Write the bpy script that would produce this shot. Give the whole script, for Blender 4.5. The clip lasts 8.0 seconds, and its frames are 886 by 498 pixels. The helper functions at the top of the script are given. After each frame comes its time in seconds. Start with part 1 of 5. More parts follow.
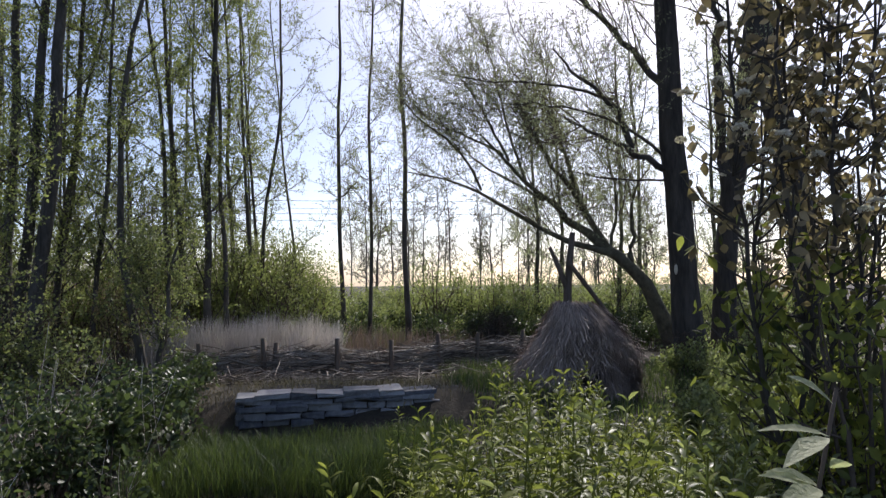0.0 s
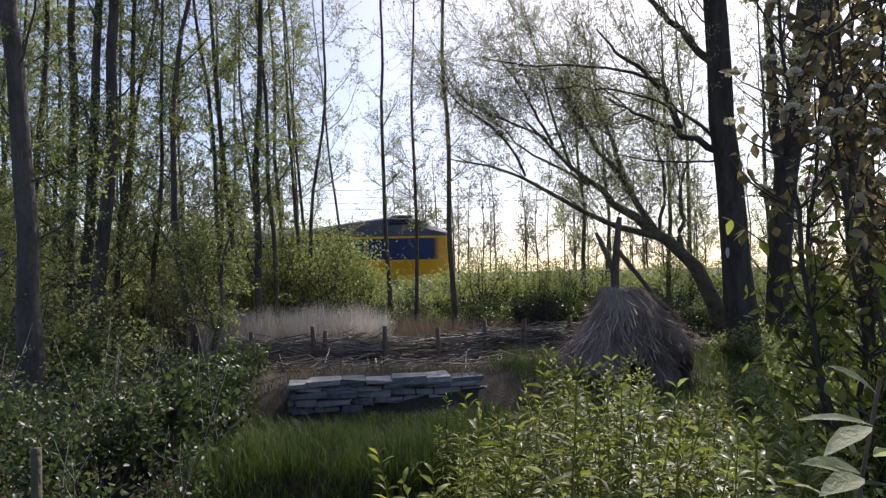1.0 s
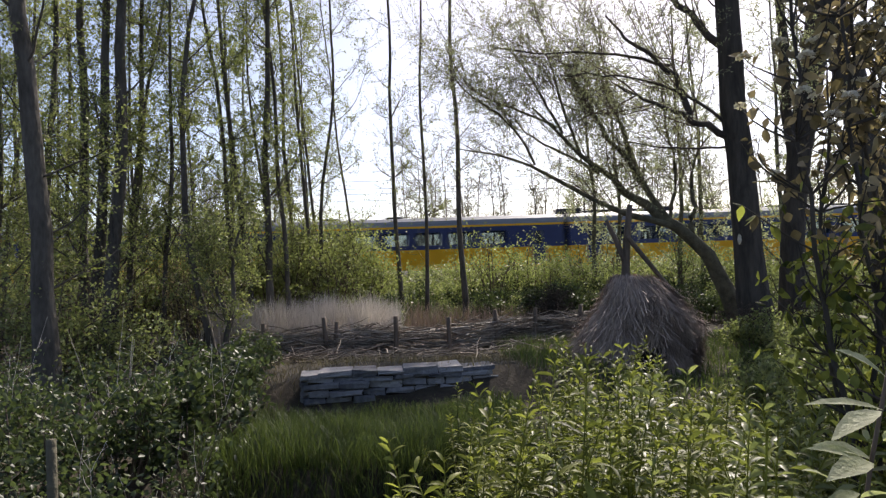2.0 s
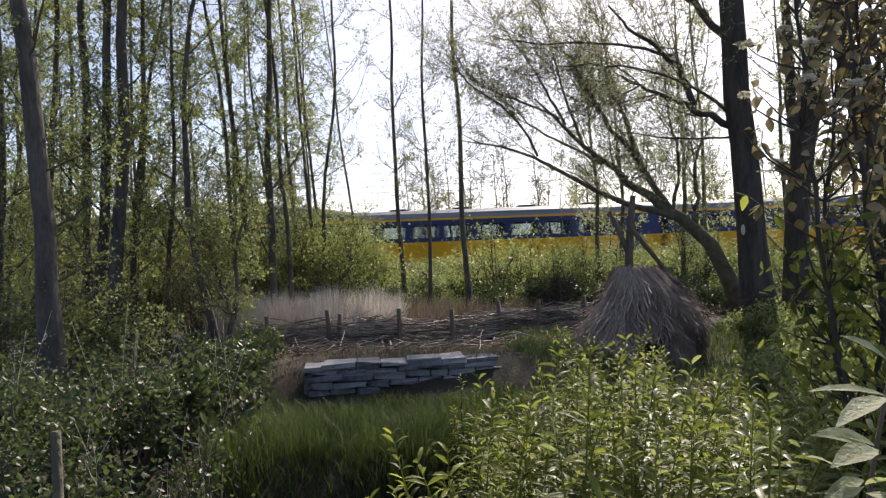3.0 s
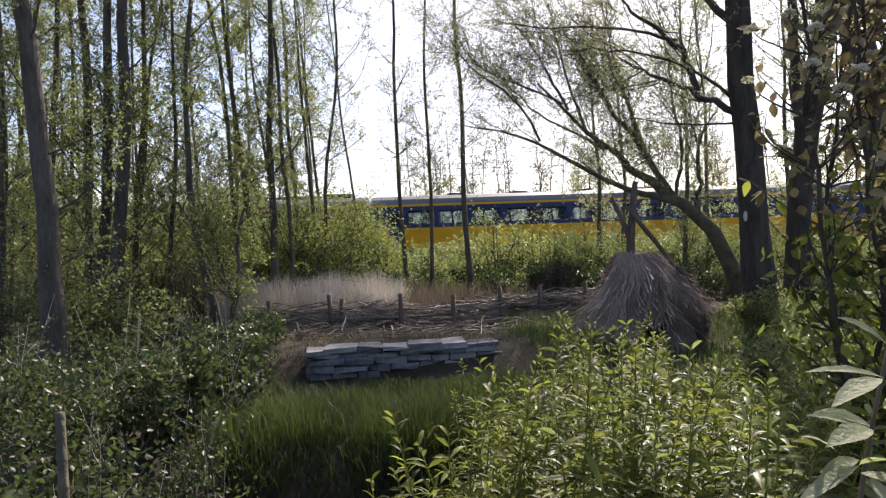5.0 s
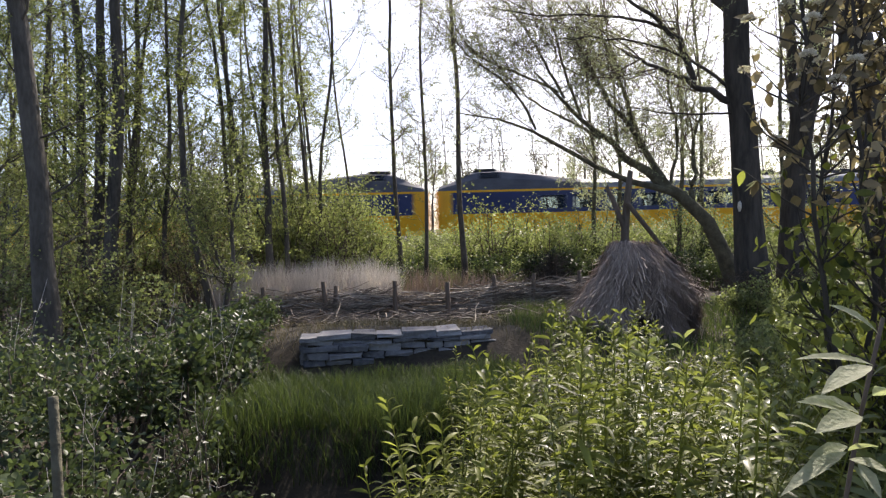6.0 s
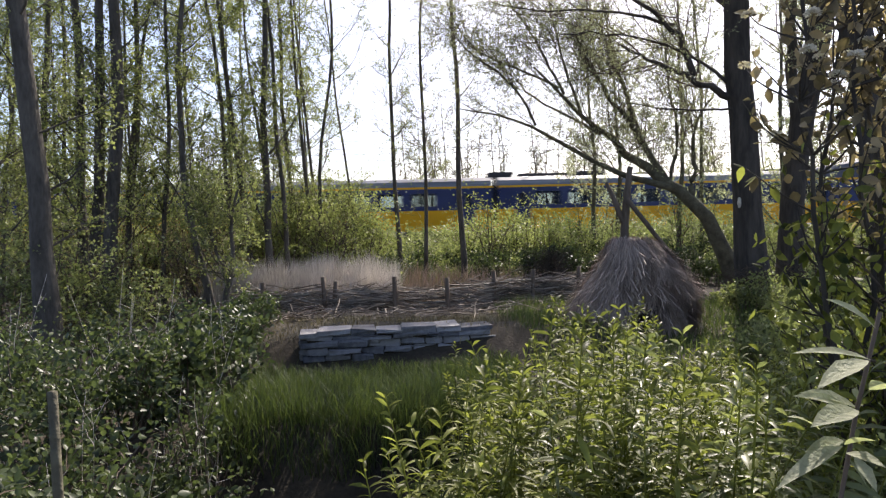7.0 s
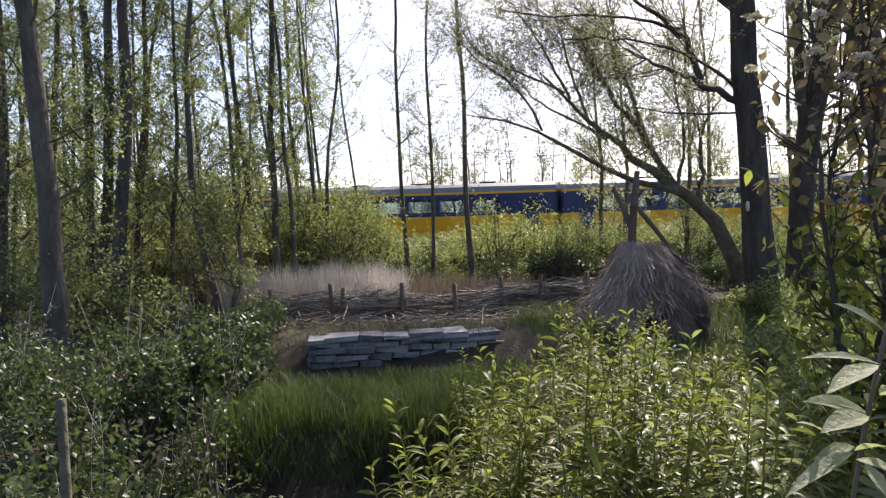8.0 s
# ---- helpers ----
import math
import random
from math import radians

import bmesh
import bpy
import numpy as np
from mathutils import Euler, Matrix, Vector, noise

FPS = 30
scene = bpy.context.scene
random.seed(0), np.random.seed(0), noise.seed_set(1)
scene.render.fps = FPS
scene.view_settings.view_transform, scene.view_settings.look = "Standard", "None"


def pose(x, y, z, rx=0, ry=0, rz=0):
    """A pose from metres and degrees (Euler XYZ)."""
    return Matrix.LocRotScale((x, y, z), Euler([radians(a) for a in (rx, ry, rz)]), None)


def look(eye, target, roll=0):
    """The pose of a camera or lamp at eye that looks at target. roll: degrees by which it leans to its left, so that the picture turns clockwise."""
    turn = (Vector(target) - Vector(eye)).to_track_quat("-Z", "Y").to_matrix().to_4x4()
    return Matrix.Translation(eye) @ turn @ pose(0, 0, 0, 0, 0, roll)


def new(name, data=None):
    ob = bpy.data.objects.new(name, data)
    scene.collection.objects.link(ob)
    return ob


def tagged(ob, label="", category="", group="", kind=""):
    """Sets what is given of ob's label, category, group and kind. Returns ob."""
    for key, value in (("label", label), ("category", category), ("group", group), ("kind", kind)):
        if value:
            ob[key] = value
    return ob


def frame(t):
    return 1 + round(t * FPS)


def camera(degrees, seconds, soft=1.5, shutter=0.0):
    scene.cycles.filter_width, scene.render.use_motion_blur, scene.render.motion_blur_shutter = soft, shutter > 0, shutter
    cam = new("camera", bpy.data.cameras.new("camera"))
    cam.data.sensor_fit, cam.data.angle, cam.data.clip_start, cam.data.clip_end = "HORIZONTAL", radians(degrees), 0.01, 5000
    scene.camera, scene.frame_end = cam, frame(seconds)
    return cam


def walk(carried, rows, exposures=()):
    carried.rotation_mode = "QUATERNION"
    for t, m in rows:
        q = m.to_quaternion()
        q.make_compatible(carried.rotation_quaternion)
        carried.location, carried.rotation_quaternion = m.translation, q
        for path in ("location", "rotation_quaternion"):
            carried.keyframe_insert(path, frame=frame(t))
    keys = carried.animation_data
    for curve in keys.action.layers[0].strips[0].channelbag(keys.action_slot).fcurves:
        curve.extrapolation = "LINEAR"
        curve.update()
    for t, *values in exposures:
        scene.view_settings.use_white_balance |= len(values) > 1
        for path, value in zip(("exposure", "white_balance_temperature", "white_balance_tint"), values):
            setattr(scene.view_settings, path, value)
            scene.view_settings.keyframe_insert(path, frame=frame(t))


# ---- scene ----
# ---------------------------------------------------------------- camera
cam = camera(68.0, 8.0, 1.3, 0.3)
PATH = [
    (0.0, pose(-0.009, 0.020, 1.650, 93.11, 0.38, -5.00)),
    (0.1, pose(-0.009, 0.018, 1.651, 92.63, 0.42, -4.86)),
    (0.2, pose(-0.008, 0.014, 1.653, 92.76, 0.46, -4.80)),
    (0.3, pose(-0.006, 0.008, 1.656, 91.76, 0.62, -4.10)),
    (0.4, pose(-0.004, 0.000, 1.659, 91.80, 1.15, -1.72)),
    (0.5, pose(-0.003, -0.005, 1.661, 92.19, 1.31, -1.32)),
    (1.0, pose(-0.009, -0.006, 1.658, 92.02, 1.18, -1.03)),
    (1.5, pose(-0.005, -0.005, 1.656, 91.64, 1.45, -0.48)),
    (3.0, pose(0.000, 0.002, 1.651, 90.51, 2.08, 0.15)),
    (3.5, pose(0.001, 0.002, 1.648, 90.40, 2.18, -0.14)),
    (4.0, pose(0.000, 0.000, 1.650, 90.10, 2.20, 0.00)),
    (4.5, pose(-0.004, -0.002, 1.648, 89.64, 1.96, 0.15)),
    (5.0, pose(0.001, -0.001, 1.647, 89.25, 1.86, 0.30)),
    (6.5, pose(0.001, -0.001, 1.644, 87.87, 1.24, -0.31)),
    (7.0, pose(0.003, -0.001, 1.643, 87.82, 1.33, -0.18)),
    (7.5, pose(0.011, 0.008, 1.640, 87.58, 1.38, -0.44)),
    (8.0, pose(0.006, 0.001, 1.643, 88.35, 1.72, 0.45)),
]
EXPOSURES = [(0.0, 0.08, 6250, 15), (0.5, 0.17, 6350, 15), (1.0, 0.20, 6500, 15), (1.5, 0.28, 6700, 15), (3.0, 0.50, 6900, 16), (3.5, 0.52, 6950, 16),
             (4.5, 0.55, 7000, 16), (5.0, 0.60, 6950, 16), (6.5, 0.74, 6800, 16), (8.0, 0.75, 6800, 16)]
walk(cam, PATH, EXPOSURES)

# ---------------------------------------------------------------- light
SUN_TO = Vector((0.30, 0.72, 0.72)).normalized()
world = bpy.data.worlds.new("sky")
scene.world = world
world.use_nodes = True
wn = world.node_tree.nodes
sky = wn.new("ShaderNodeTexSky")
sky.sky_type = "NISHITA"
sky.sun_disc = False
sky.sun_elevation = math.asin(SUN_TO.z)
sky.sun_rotation = math.atan2(SUN_TO.x, SUN_TO.y)
sky.air_density, sky.dust_density, sky.ozone_density = 0.7, 1.6, 1.0
world.node_tree.links.new(sky.outputs[0], wn["Background"].inputs[0])
wn["Background"].inputs[1].default_value = 0.15
sun = new("sun", bpy.data.lights.new("sun", "SUN"))
sun.data.energy, sun.data.angle, sun.data.color = 5.0, radians(0.55), (1.0, 0.955, 0.88)
sun.matrix_world = look(SUN_TO * 60, (0, 0, 0))

# ---------------------------------------------------------------- materials
MATS = {}


def ramp_mat(name, dark, light, scale=8.0, rough=0.7, bump=0.2, bscale=40.0, metal=0.0, translucent=0.0, island=False, stretch=(1, 1, 1), spec=0.4, obj_random=0.0):
    """A surface that wanders between two colours at two scales, with fine relief."""
    m = bpy.data.materials.new(name)
    m.use_nodes = True
    n, l = m.node_tree.nodes, m.node_tree.links
    b = n["Principled BSDF"]
    tc = n.new("ShaderNodeTexCoord")
    mp = n.new("ShaderNodeMapping")
    mp.inputs["Scale"].default_value = stretch
    l.new(tc.outputs["Object"], mp.inputs[0])
    a = n.new("ShaderNodeTexNoise")
    a.inputs["Scale"].default_value, a.inputs["Detail"].default_value = scale, 4
    l.new(mp.outputs[0], a.inputs[0])
    f = n.new("ShaderNodeTexNoise")
    f.inputs["Scale"].default_value, f.inputs["Detail"].default_value = bscale, 5
    l.new(mp.outputs[0], f.inputs[0])
    mix = n.new("ShaderNodeMath")
    mix.operation = "MULTIPLY_ADD"
    l.new(f.outputs[0], mix.inputs[0])
    mix.inputs[1].default_value = 0.45
    l.new(a.outputs[0], mix.inputs[2])
    last = mix.outputs[0]
    if island or obj_random:
        g = n.new("ShaderNodeNewGeometry" if island else "ShaderNodeObjectInfo")
        add = n.new("ShaderNodeMath")
        add.operation = "MULTIPLY_ADD"
        l.new(g.outputs["Random Per Island" if island else "Random"], add.inputs[0])
        add.inputs[1].default_value = 0.55 if island else obj_random
        l.new(last, add.inputs[2])
        last = add.outputs[0]
    r = n.new("ShaderNodeMapRange")
    off = 0.27 if island else obj_random / 2
    r.inputs["From Min"].default_value, r.inputs["From Max"].default_value = 0.45 + off * 0.5, 1.0 + off * 1.3
    l.new(last, r.inputs[0])
    c = n.new("ShaderNodeMix")
    c.data_type = "RGBA"
    c.inputs[6].default_value, c.inputs[7].default_value = (*dark, 1), (*light, 1)
    l.new(r.outputs[0], c.inputs[0])
    l.new(c.outputs[2], b.inputs["Base Color"])
    b.inputs["Roughness"].default_value, b.inputs["Metallic"].default_value = rough, metal
    b.inputs["Specular IOR Level"].default_value = spec
    if bump:
        bm = n.new("ShaderNodeBump")
        bm.inputs["Strength"].default_value, bm.inputs["Distance"].default_value = bump, 0.02
        l.new(f.outputs[0], bm.inputs["Height"])
        l.new(bm.outputs[0], b.inputs["Normal"])
    if translucent:
        t = n.new("ShaderNodeBsdfTranslucent")
        gain = n.new("ShaderNodeMix")
        gain.data_type, gain.blend_type = "RGBA", "MULTIPLY"
        gain.inputs[0].default_value = 1
        gain.inputs[7].default_value = (1.28, 1.36, 0.92, 1)
        l.new(c.outputs[2], gain.inputs[6])
        l.new(gain.outputs[2], t.inputs[0])
        s = n.new("ShaderNodeMixShader")
        s.inputs[0].default_value = translucent
        l.new(b.outputs[0], s.inputs[1])
        l.new(t.outputs[0], s.inputs[2])
        l.new(s.outputs[0], n["Material Output"].inputs[0])
    MATS[name] = m
    return m


def glass_mat(name, tint, clear):
    m = bpy.data.materials.new(name)
    m.use_nodes = True
    n, l = m.node_tree.nodes, m.node_tree.links
    b = n["Principled BSDF"]
    b.inputs["Base Color"].default_value = (*tint, 1)
    b.inputs["Roughness"].default_value = 0.05
    t = n.new("ShaderNodeBsdfTransparent")
    t.inputs[0].default_value = (0.75, 0.82, 0.85, 1)
    s = n.new("ShaderNodeMixShader")
    s.inputs[0].default_value = clear
    l.new(b.outputs[0], s.inputs[1])
    l.new(t.outputs[0], s.inputs[2])
    l.new(s.outputs[0], n["Material Output"].inputs[0])
    return m


M_ground = ramp_mat("soil_and_litter", (0.017, 0.013, 0.009), (0.072, 0.057, 0.036), 1.5, 0.95, 0.6, 25)
M_bark = ramp_mat("alder_bark", (0.035, 0.03, 0.025), (0.155, 0.137, 0.115), 6, 0.92, 0.9, 34, stretch=(1, 1, 0.3))
M_bark_dark = ramp_mat("furrowed_bark", (0.03, 0.026, 0.022), (0.105, 0.09, 0.075), 7, 0.95, 1.0, 26, stretch=(1, 1, 0.18))
M_bark_willow = ramp_mat("willow_bark", (0.055, 0.05, 0.035), (0.17, 0.155, 0.10), 6, 0.92, 0.8, 30)
M_twig = ramp_mat("twig_bark", (0.06, 0.045, 0.035), (0.16, 0.12, 0.09), 10, 0.85, 0.2, 50)
M_leaf_young = ramp_mat("young_leaves", (0.11, 0.135, 0.045), (0.33, 0.35, 0.15), 1.2, 0.45, 0, 14, translucent=0.5, island=True)
M_leaf_willow = ramp_mat("willow_leaves", (0.22, 0.235, 0.15), (0.44, 0.45, 0.31), 1.2, 0.5, 0, 14, translucent=0.5, island=True)
M_leaf_shrub = ramp_mat("shrub_leaves", (0.014, 0.023, 0.011), (0.115, 0.145, 0.06), 1.5, 0.45, 0, 14, translucent=0.35, island=True, spec=0.42)
M_leaf_herb = ramp_mat("lance_leaves", (0.018, 0.030, 0.009), (0.31, 0.33, 0.085), 4.0, 0.5, 0, 20, translucent=0.5, island=True, spec=0.25)
M_leaf_hedge = ramp_mat("hedge_leaves", (0.07, 0.092, 0.038), (0.32, 0.34, 0.15), 0.6, 0.42, 0, 9, translucent=0.5, island=True, spec=0.5)
M_leaf_far = ramp_mat("distant_leaves", (0.14, 0.135, 0.10), (0.27, 0.25, 0.19), 0.3, 0.7, 0, 5, translucent=0.4, island=True)
M_leaf_near = ramp_mat("pale_felted_leaves", (0.25, 0.27, 0.15), (0.48, 0.49, 0.32), 25, 0.6, 0.3, 260, translucent=0.45)
M_leaf_branch = ramp_mat("bronze_green_leaves", (0.07, 0.06, 0.035), (0.40, 0.31, 0.20), 4, 0.45, 0, 20, translucent=0.45, island=True)
M_blossom = ramp_mat("white_blossom", (0.55, 0.50, 0.45), (0.85, 0.80, 0.76), 20, 0.7, 0, 50, translucent=0.3, island=True)
M_grass = ramp_mat("green_grass", (0.028, 0.045, 0.014), (0.125, 0.16, 0.05), 2, 0.5, 0, 14, translucent=0.4, island=True)
M_reed = ramp_mat("dry_reed", (0.33, 0.285, 0.27), (0.78, 0.71, 0.69), 2, 0.7, 0, 14, translucent=0.12, island=True)
M_reed_brown = ramp_mat("brown_reed_stalks", (0.13, 0.09, 0.075), (0.36, 0.27, 0.235), 2, 0.8, 0, 14, translucent=0.12, island=True)
M_litter = ramp_mat("dry_grass", (0.11, 0.09, 0.055), (0.27, 0.225, 0.14), 2, 0.8, 0, 14, translucent=0.2, island=True)
M_straw = ramp_mat("weathered_straw", (0.12, 0.086, 0.07), (0.56, 0.43, 0.345), 3, 0.75, 0, 20, island=True)
# much darker than the straw: shade between strands put into the colour
M_straw_shade = ramp_mat("straw_core_shade", (0.03, 0.024, 0.018), (0.09, 0.075, 0.06), 9, 0.95, 1.0, 50, stretch=(1, 1, 0.2))
M_stone = ramp_mat("grey_stone", (0.085, 0.088, 0.10), (0.34, 0.325, 0.325), 5, 0.85, 0.9, 34, obj_random=0.8)
M_post = ramp_mat("weathered_wood", (0.08, 0.06, 0.045), (0.22, 0.17, 0.13), 6, 0.9, 0.6, 40, stretch=(1, 1, 0.15))
# rod tones spread wide to paint in bright highlights and dark shade
M_wattle = ramp_mat("wattle_rods", (0.05, 0.038, 0.028), (0.50, 0.44, 0.37), 3, 0.6, 0.3, 40, obj_random=0.9)
M_brush = ramp_mat("brushwood_twigs", (0.03, 0.022, 0.017), (0.36, 0.30, 0.245), 3, 0.7, 0, 40, island=True)
M_ditch_sheet = ramp_mat("ditch_sheet_black", (0.006, 0.007, 0.005), (0.014, 0.014, 0.010), 2, 0.06, 0.04, 8, spec=0.5)
M_yellow = ramp_mat("train_yellow", (0.88, 0.41, 0.012), (0.95, 0.47, 0.02), 0.8, 0.35, 0.02, 6)
M_blue = ramp_mat("train_blue", (0.012, 0.025, 0.10), (0.022, 0.04, 0.15), 0.8, 0.3, 0.02, 6)
# sky sheen and its long streaks are put into this pale roof grey
M_roof_sheen = ramp_mat("train_roof_sheen", (0.14, 0.143, 0.155), (0.32, 0.325, 0.345), 1.0, 0.5, 0.1, 8, spec=0.4, stretch=(0.15, 1, 4))
# same roof in a darker grey: shade on the cab hump, painted in
M_roof_shade = ramp_mat("cab_roof_shade", (0.07, 0.07, 0.085), (0.15, 0.15, 0.17), 1.0, 0.7, 0.1, 8, spec=0.2)
M_dark = ramp_mat("dark_equipment", (0.02, 0.02, 0.022), (0.06, 0.06, 0.065), 4, 0.6, 0.2, 30)
M_steel = ramp_mat("worn_steel", (0.14, 0.13, 0.12), (0.32, 0.30, 0.28), 4, 0.45, 0.1, 30, metal=0.8)
M_seat = ramp_mat("seat_fabric", (0.03, 0.05, 0.12), (0.06, 0.09, 0.2), 4, 0.9, 0.1, 30)
M_inside = ramp_mat("cabin_lining", (0.35, 0.35, 0.34), (0.5, 0.5, 0.48), 2, 0.6, 0, 20)
M_ballast = ramp_mat("ballast", (0.10, 0.09, 0.08), (0.24, 0.22, 0.20), 3, 0.95, 1.0, 14)
M_lamp = ramp_mat("lamp_glass", (0.5, 0.5, 0.5), (0.7, 0.7, 0.7), 3, 0.2, 0, 10)
M_glass = glass_mat("window_glass", (0.02, 0.025, 0.03), 0.78)
M_windscreen = glass_mat("windscreen", (0.015, 0.018, 0.022), 0.25)

# ---------------------------------------------------------------- mesh tools
rng = np.random.default_rng(7)


def mesh_np(name, verts, faces, material, smooth=False):
    """A mesh from an array of vertices and an array of equal-sized faces."""
    verts, faces = np.asarray(verts, np.float32), np.asarray(faces, np.int32)
    me = bpy.data.meshes.new(name)
    k = faces.shape[1]
    me.vertices.add(len(verts))
    me.vertices.foreach_set("co", verts.ravel())
    me.loops.add(faces.size)
    me.loops.foreach_set("vertex_index", faces.ravel())
    me.polygons.add(len(faces))
    me.polygons.foreach_set("loop_start", np.arange(0, faces.size, k, dtype=np.int32))
    if smooth:
        me.polygons.foreach_set("use_smooth", np.ones(len(faces), bool))
    me.materials.append(material)
    me.update(calc_edges=True)
    return me


def mesh_part(name, me, parent, label=""):
    ob = new(name, me)
    ob.parent = parent
    if label:
        tagged(ob, label)
    return ob


def part(name, bm, material, parent, label=""):
    me = bpy.data.meshes.new(name)
    bm.to_mesh(me)
    bm.free()
    me.materials.append(material)
    return mesh_part(name, me, parent, label)


def unit(v):
    return v / np.maximum(np.linalg.norm(v, axis=-1, keepdims=True), 1e-9)


class Tubes:
    """Collects tapered tubes into one array mesh."""

    def __init__(self):
        self.v, self.f, self.n = [], [], 0

    def add(self, path, radii, sides=6):
        path = np.asarray(path, float)
        radii = np.asarray(radii, float)
        k = len(path)
        tan = unit(np.gradient(path, axis=0))
        ref = np.where(np.abs(tan[:, 2:3]) > 0.9, np.array([[1.0, 0, 0]]), np.array([[0, 0, 1.0]]))
        a = unit(np.cross(tan, ref))
        b = np.cross(tan, a)
        ang = np.arange(sides) / sides * 2 * np.pi
        ring = a[:, None] * np.cos(ang)[None, :, None] + b[:, None] * np.sin(ang)[None, :, None]
        v = path[:, None] + ring * radii[:, None, None]
        i, j = np.meshgrid(np.arange(k - 1), np.arange(sides), indexing="ij")
        j2 = (j + 1) % sides
        f = np.stack([i * sides + j, i * sides + j2, (i + 1) * sides + j2, (i + 1) * sides + j], -1).reshape(-1, 4)
        self.v.append(v.reshape(-1, 3))
        self.f.append(f + self.n)
        self.n += k * sides

    def add_many(self, paths, radii, sides=3):
        """Equal-jointed tubes, all at once: paths (n, k, 3), radii (k)."""
        n, k, _ = paths.shape
        along = np.empty_like(paths)
        along[:, 1:-1] = paths[:, 2:] - paths[:, :-2]
        along[:, 0], along[:, -1] = paths[:, 1] - paths[:, 0], paths[:, -1] - paths[:, -2]
        along = unit(along)
        a = unit(np.cross(along, np.array([0.31, 0.74, 0.23])))
        b = np.cross(along, a)
        ang = np.arange(sides) / sides * 2 * np.pi
        ring = a[:, :, None] * np.cos(ang)[None, None, :, None] + b[:, :, None] * np.sin(ang)[None, None, :, None]
        v = paths[:, :, None] + ring * np.asarray(radii)[None, :, None, None]
        i, j = np.meshgrid(np.arange(k - 1), np.arange(sides), indexing="ij")
        j2 = (j + 1) % sides
        f = np.stack([i * sides + j, i * sides + j2, (i + 1) * sides + j2, (i + 1) * sides + j], -1).reshape(-1, 4)
        f = (np.arange(n)[:, None, None] * k * sides + f[None]).reshape(-1, 4)
        self.v.append(v.reshape(-1, 3))
        self.f.append(f + self.n)
        self.n += n * k * sides

    def mesh(self, name, material):
        return mesh_np(name, np.concatenate(self.v), np.concatenate(self.f), material, True)


def smooth_path(pts, k):
    """k points on a soft curve through pts."""
    pts = np.asarray(pts, float)
    s = np.concatenate([[0], np.cumsum(np.linalg.norm(np.diff(pts, axis=0), axis=1))])
    u = np.linspace(0, s[-1], k)
    lin = np.stack([np.interp(u, s, pts[:, c]) for c in range(3)], 1)
    for _ in range(2):
        lin[1:-1] = (lin[:-2] + 2 * lin[1:-1] + lin[2:]) / 4
    return lin


def leaf_array(pos, way, length, width, droop=0.15, fine=False, face=None):
    """Leaves folded along the midrib: vertices and faces."""
    n = len(pos)
    way = unit(way)
    side = unit(np.cross(way, rng.normal(size=(n, 3)) if face is None else face))
    up = np.cross(side, way)
    L, Wd = np.broadcast_to(length, n)[:, None], np.broadcast_to(width, n)[:, None]
    down = np.array([[0, 0, -1.0]])
    if not fine:
        mid = pos + way * L * 0.45
        v = np.stack([pos, mid + side * Wd / 2 + up * Wd * 0.18, pos + way * L + down * L * droop, mid - side * Wd / 2 + up * Wd * 0.18], 1)
        f = np.array([[0, 1, 2], [0, 2, 3]])
    else:
        rows = [pos]
        for s, w in ((0.18, 0.6), (0.45, 1.0), (0.75, 0.62)):
            c = pos + way * L * s + down * L * droop * s * s
            rows += [c + side * Wd * w / 2 + up * Wd * 0.16 * w, c, c - side * Wd * w / 2 + up * Wd * 0.16 * w]
        rows.append(pos + way * L + down * L * droop)
        v = np.stack(rows, 1)
        f = np.array([[0, 1, 2], [0, 2, 3], [1, 4, 5], [1, 5, 2], [2, 5, 6], [2, 6, 3], [4, 7, 8], [4, 8, 5], [5, 8, 9], [5, 9, 6], [7, 10, 8], [8, 10, 9]])
    k = v.shape[1]
    faces = (np.arange(n)[:, None, None] * k + f[None]).reshape(-1, 3)
    return v.reshape(-1, 3), faces


def leaves(name, pos, way, length, width, material, droop=0.15, fine=False, face=None):
    v, f = leaf_array(np.asarray(pos), np.asarray(way), length, width, droop, fine, face)
    return mesh_np(name, v, f, material, fine)


def blades(name, base, height, width, lean, material):
    """Grass blades of three joints each."""
    n = len(base)
    az = rng.uniform(0, 2 * np.pi, n)
    out = np.stack([np.cos(az), np.sin(az), np.zeros(n)], 1)
    side = np.stack([-np.sin(az), np.cos(az), np.zeros(n)], 1) * width[:, None] / 2
    up = np.array([[0, 0, 1.0]]) * height[:, None]
    bend = out * (lean * height)[:, None]
    v = np.stack([base - side, base + side, base + up * 0.55 + bend * 0.35 + side * 0.75, base + up * 0.55 + bend * 0.35 - side * 0.75, base + up * 0.97 + bend], 1)
    f = np.array([[0, 1, 2], [0, 2, 3], [3, 2, 4]])
    faces = (np.arange(n)[:, None, None] * 5 + f[None]).reshape(-1, 3)
    return mesh_np(name, v.reshape(-1, 3), faces, material)


def box(bm, x0, x1, y0, y1, z0, z1):
    c = [bm.verts.new(p) for p in ((x0, y0, z0), (x1, y0, z0), (x1, y1, z0), (x0, y1, z0), (x0, y0, z1), (x1, y0, z1), (x1, y1, z1), (x0, y1, z1))]
    for q in ((3, 2, 1, 0), (4, 5, 6, 7), (0, 1, 5, 4), (1, 2, 6, 5), (2, 3, 7, 6), (3, 0, 4, 7)):
        bm.faces.new([c[i] for i in q])


# ---------------------------------------------------------------- ground
RAIL_Y, RAIL_Z = 39.8, 0.45


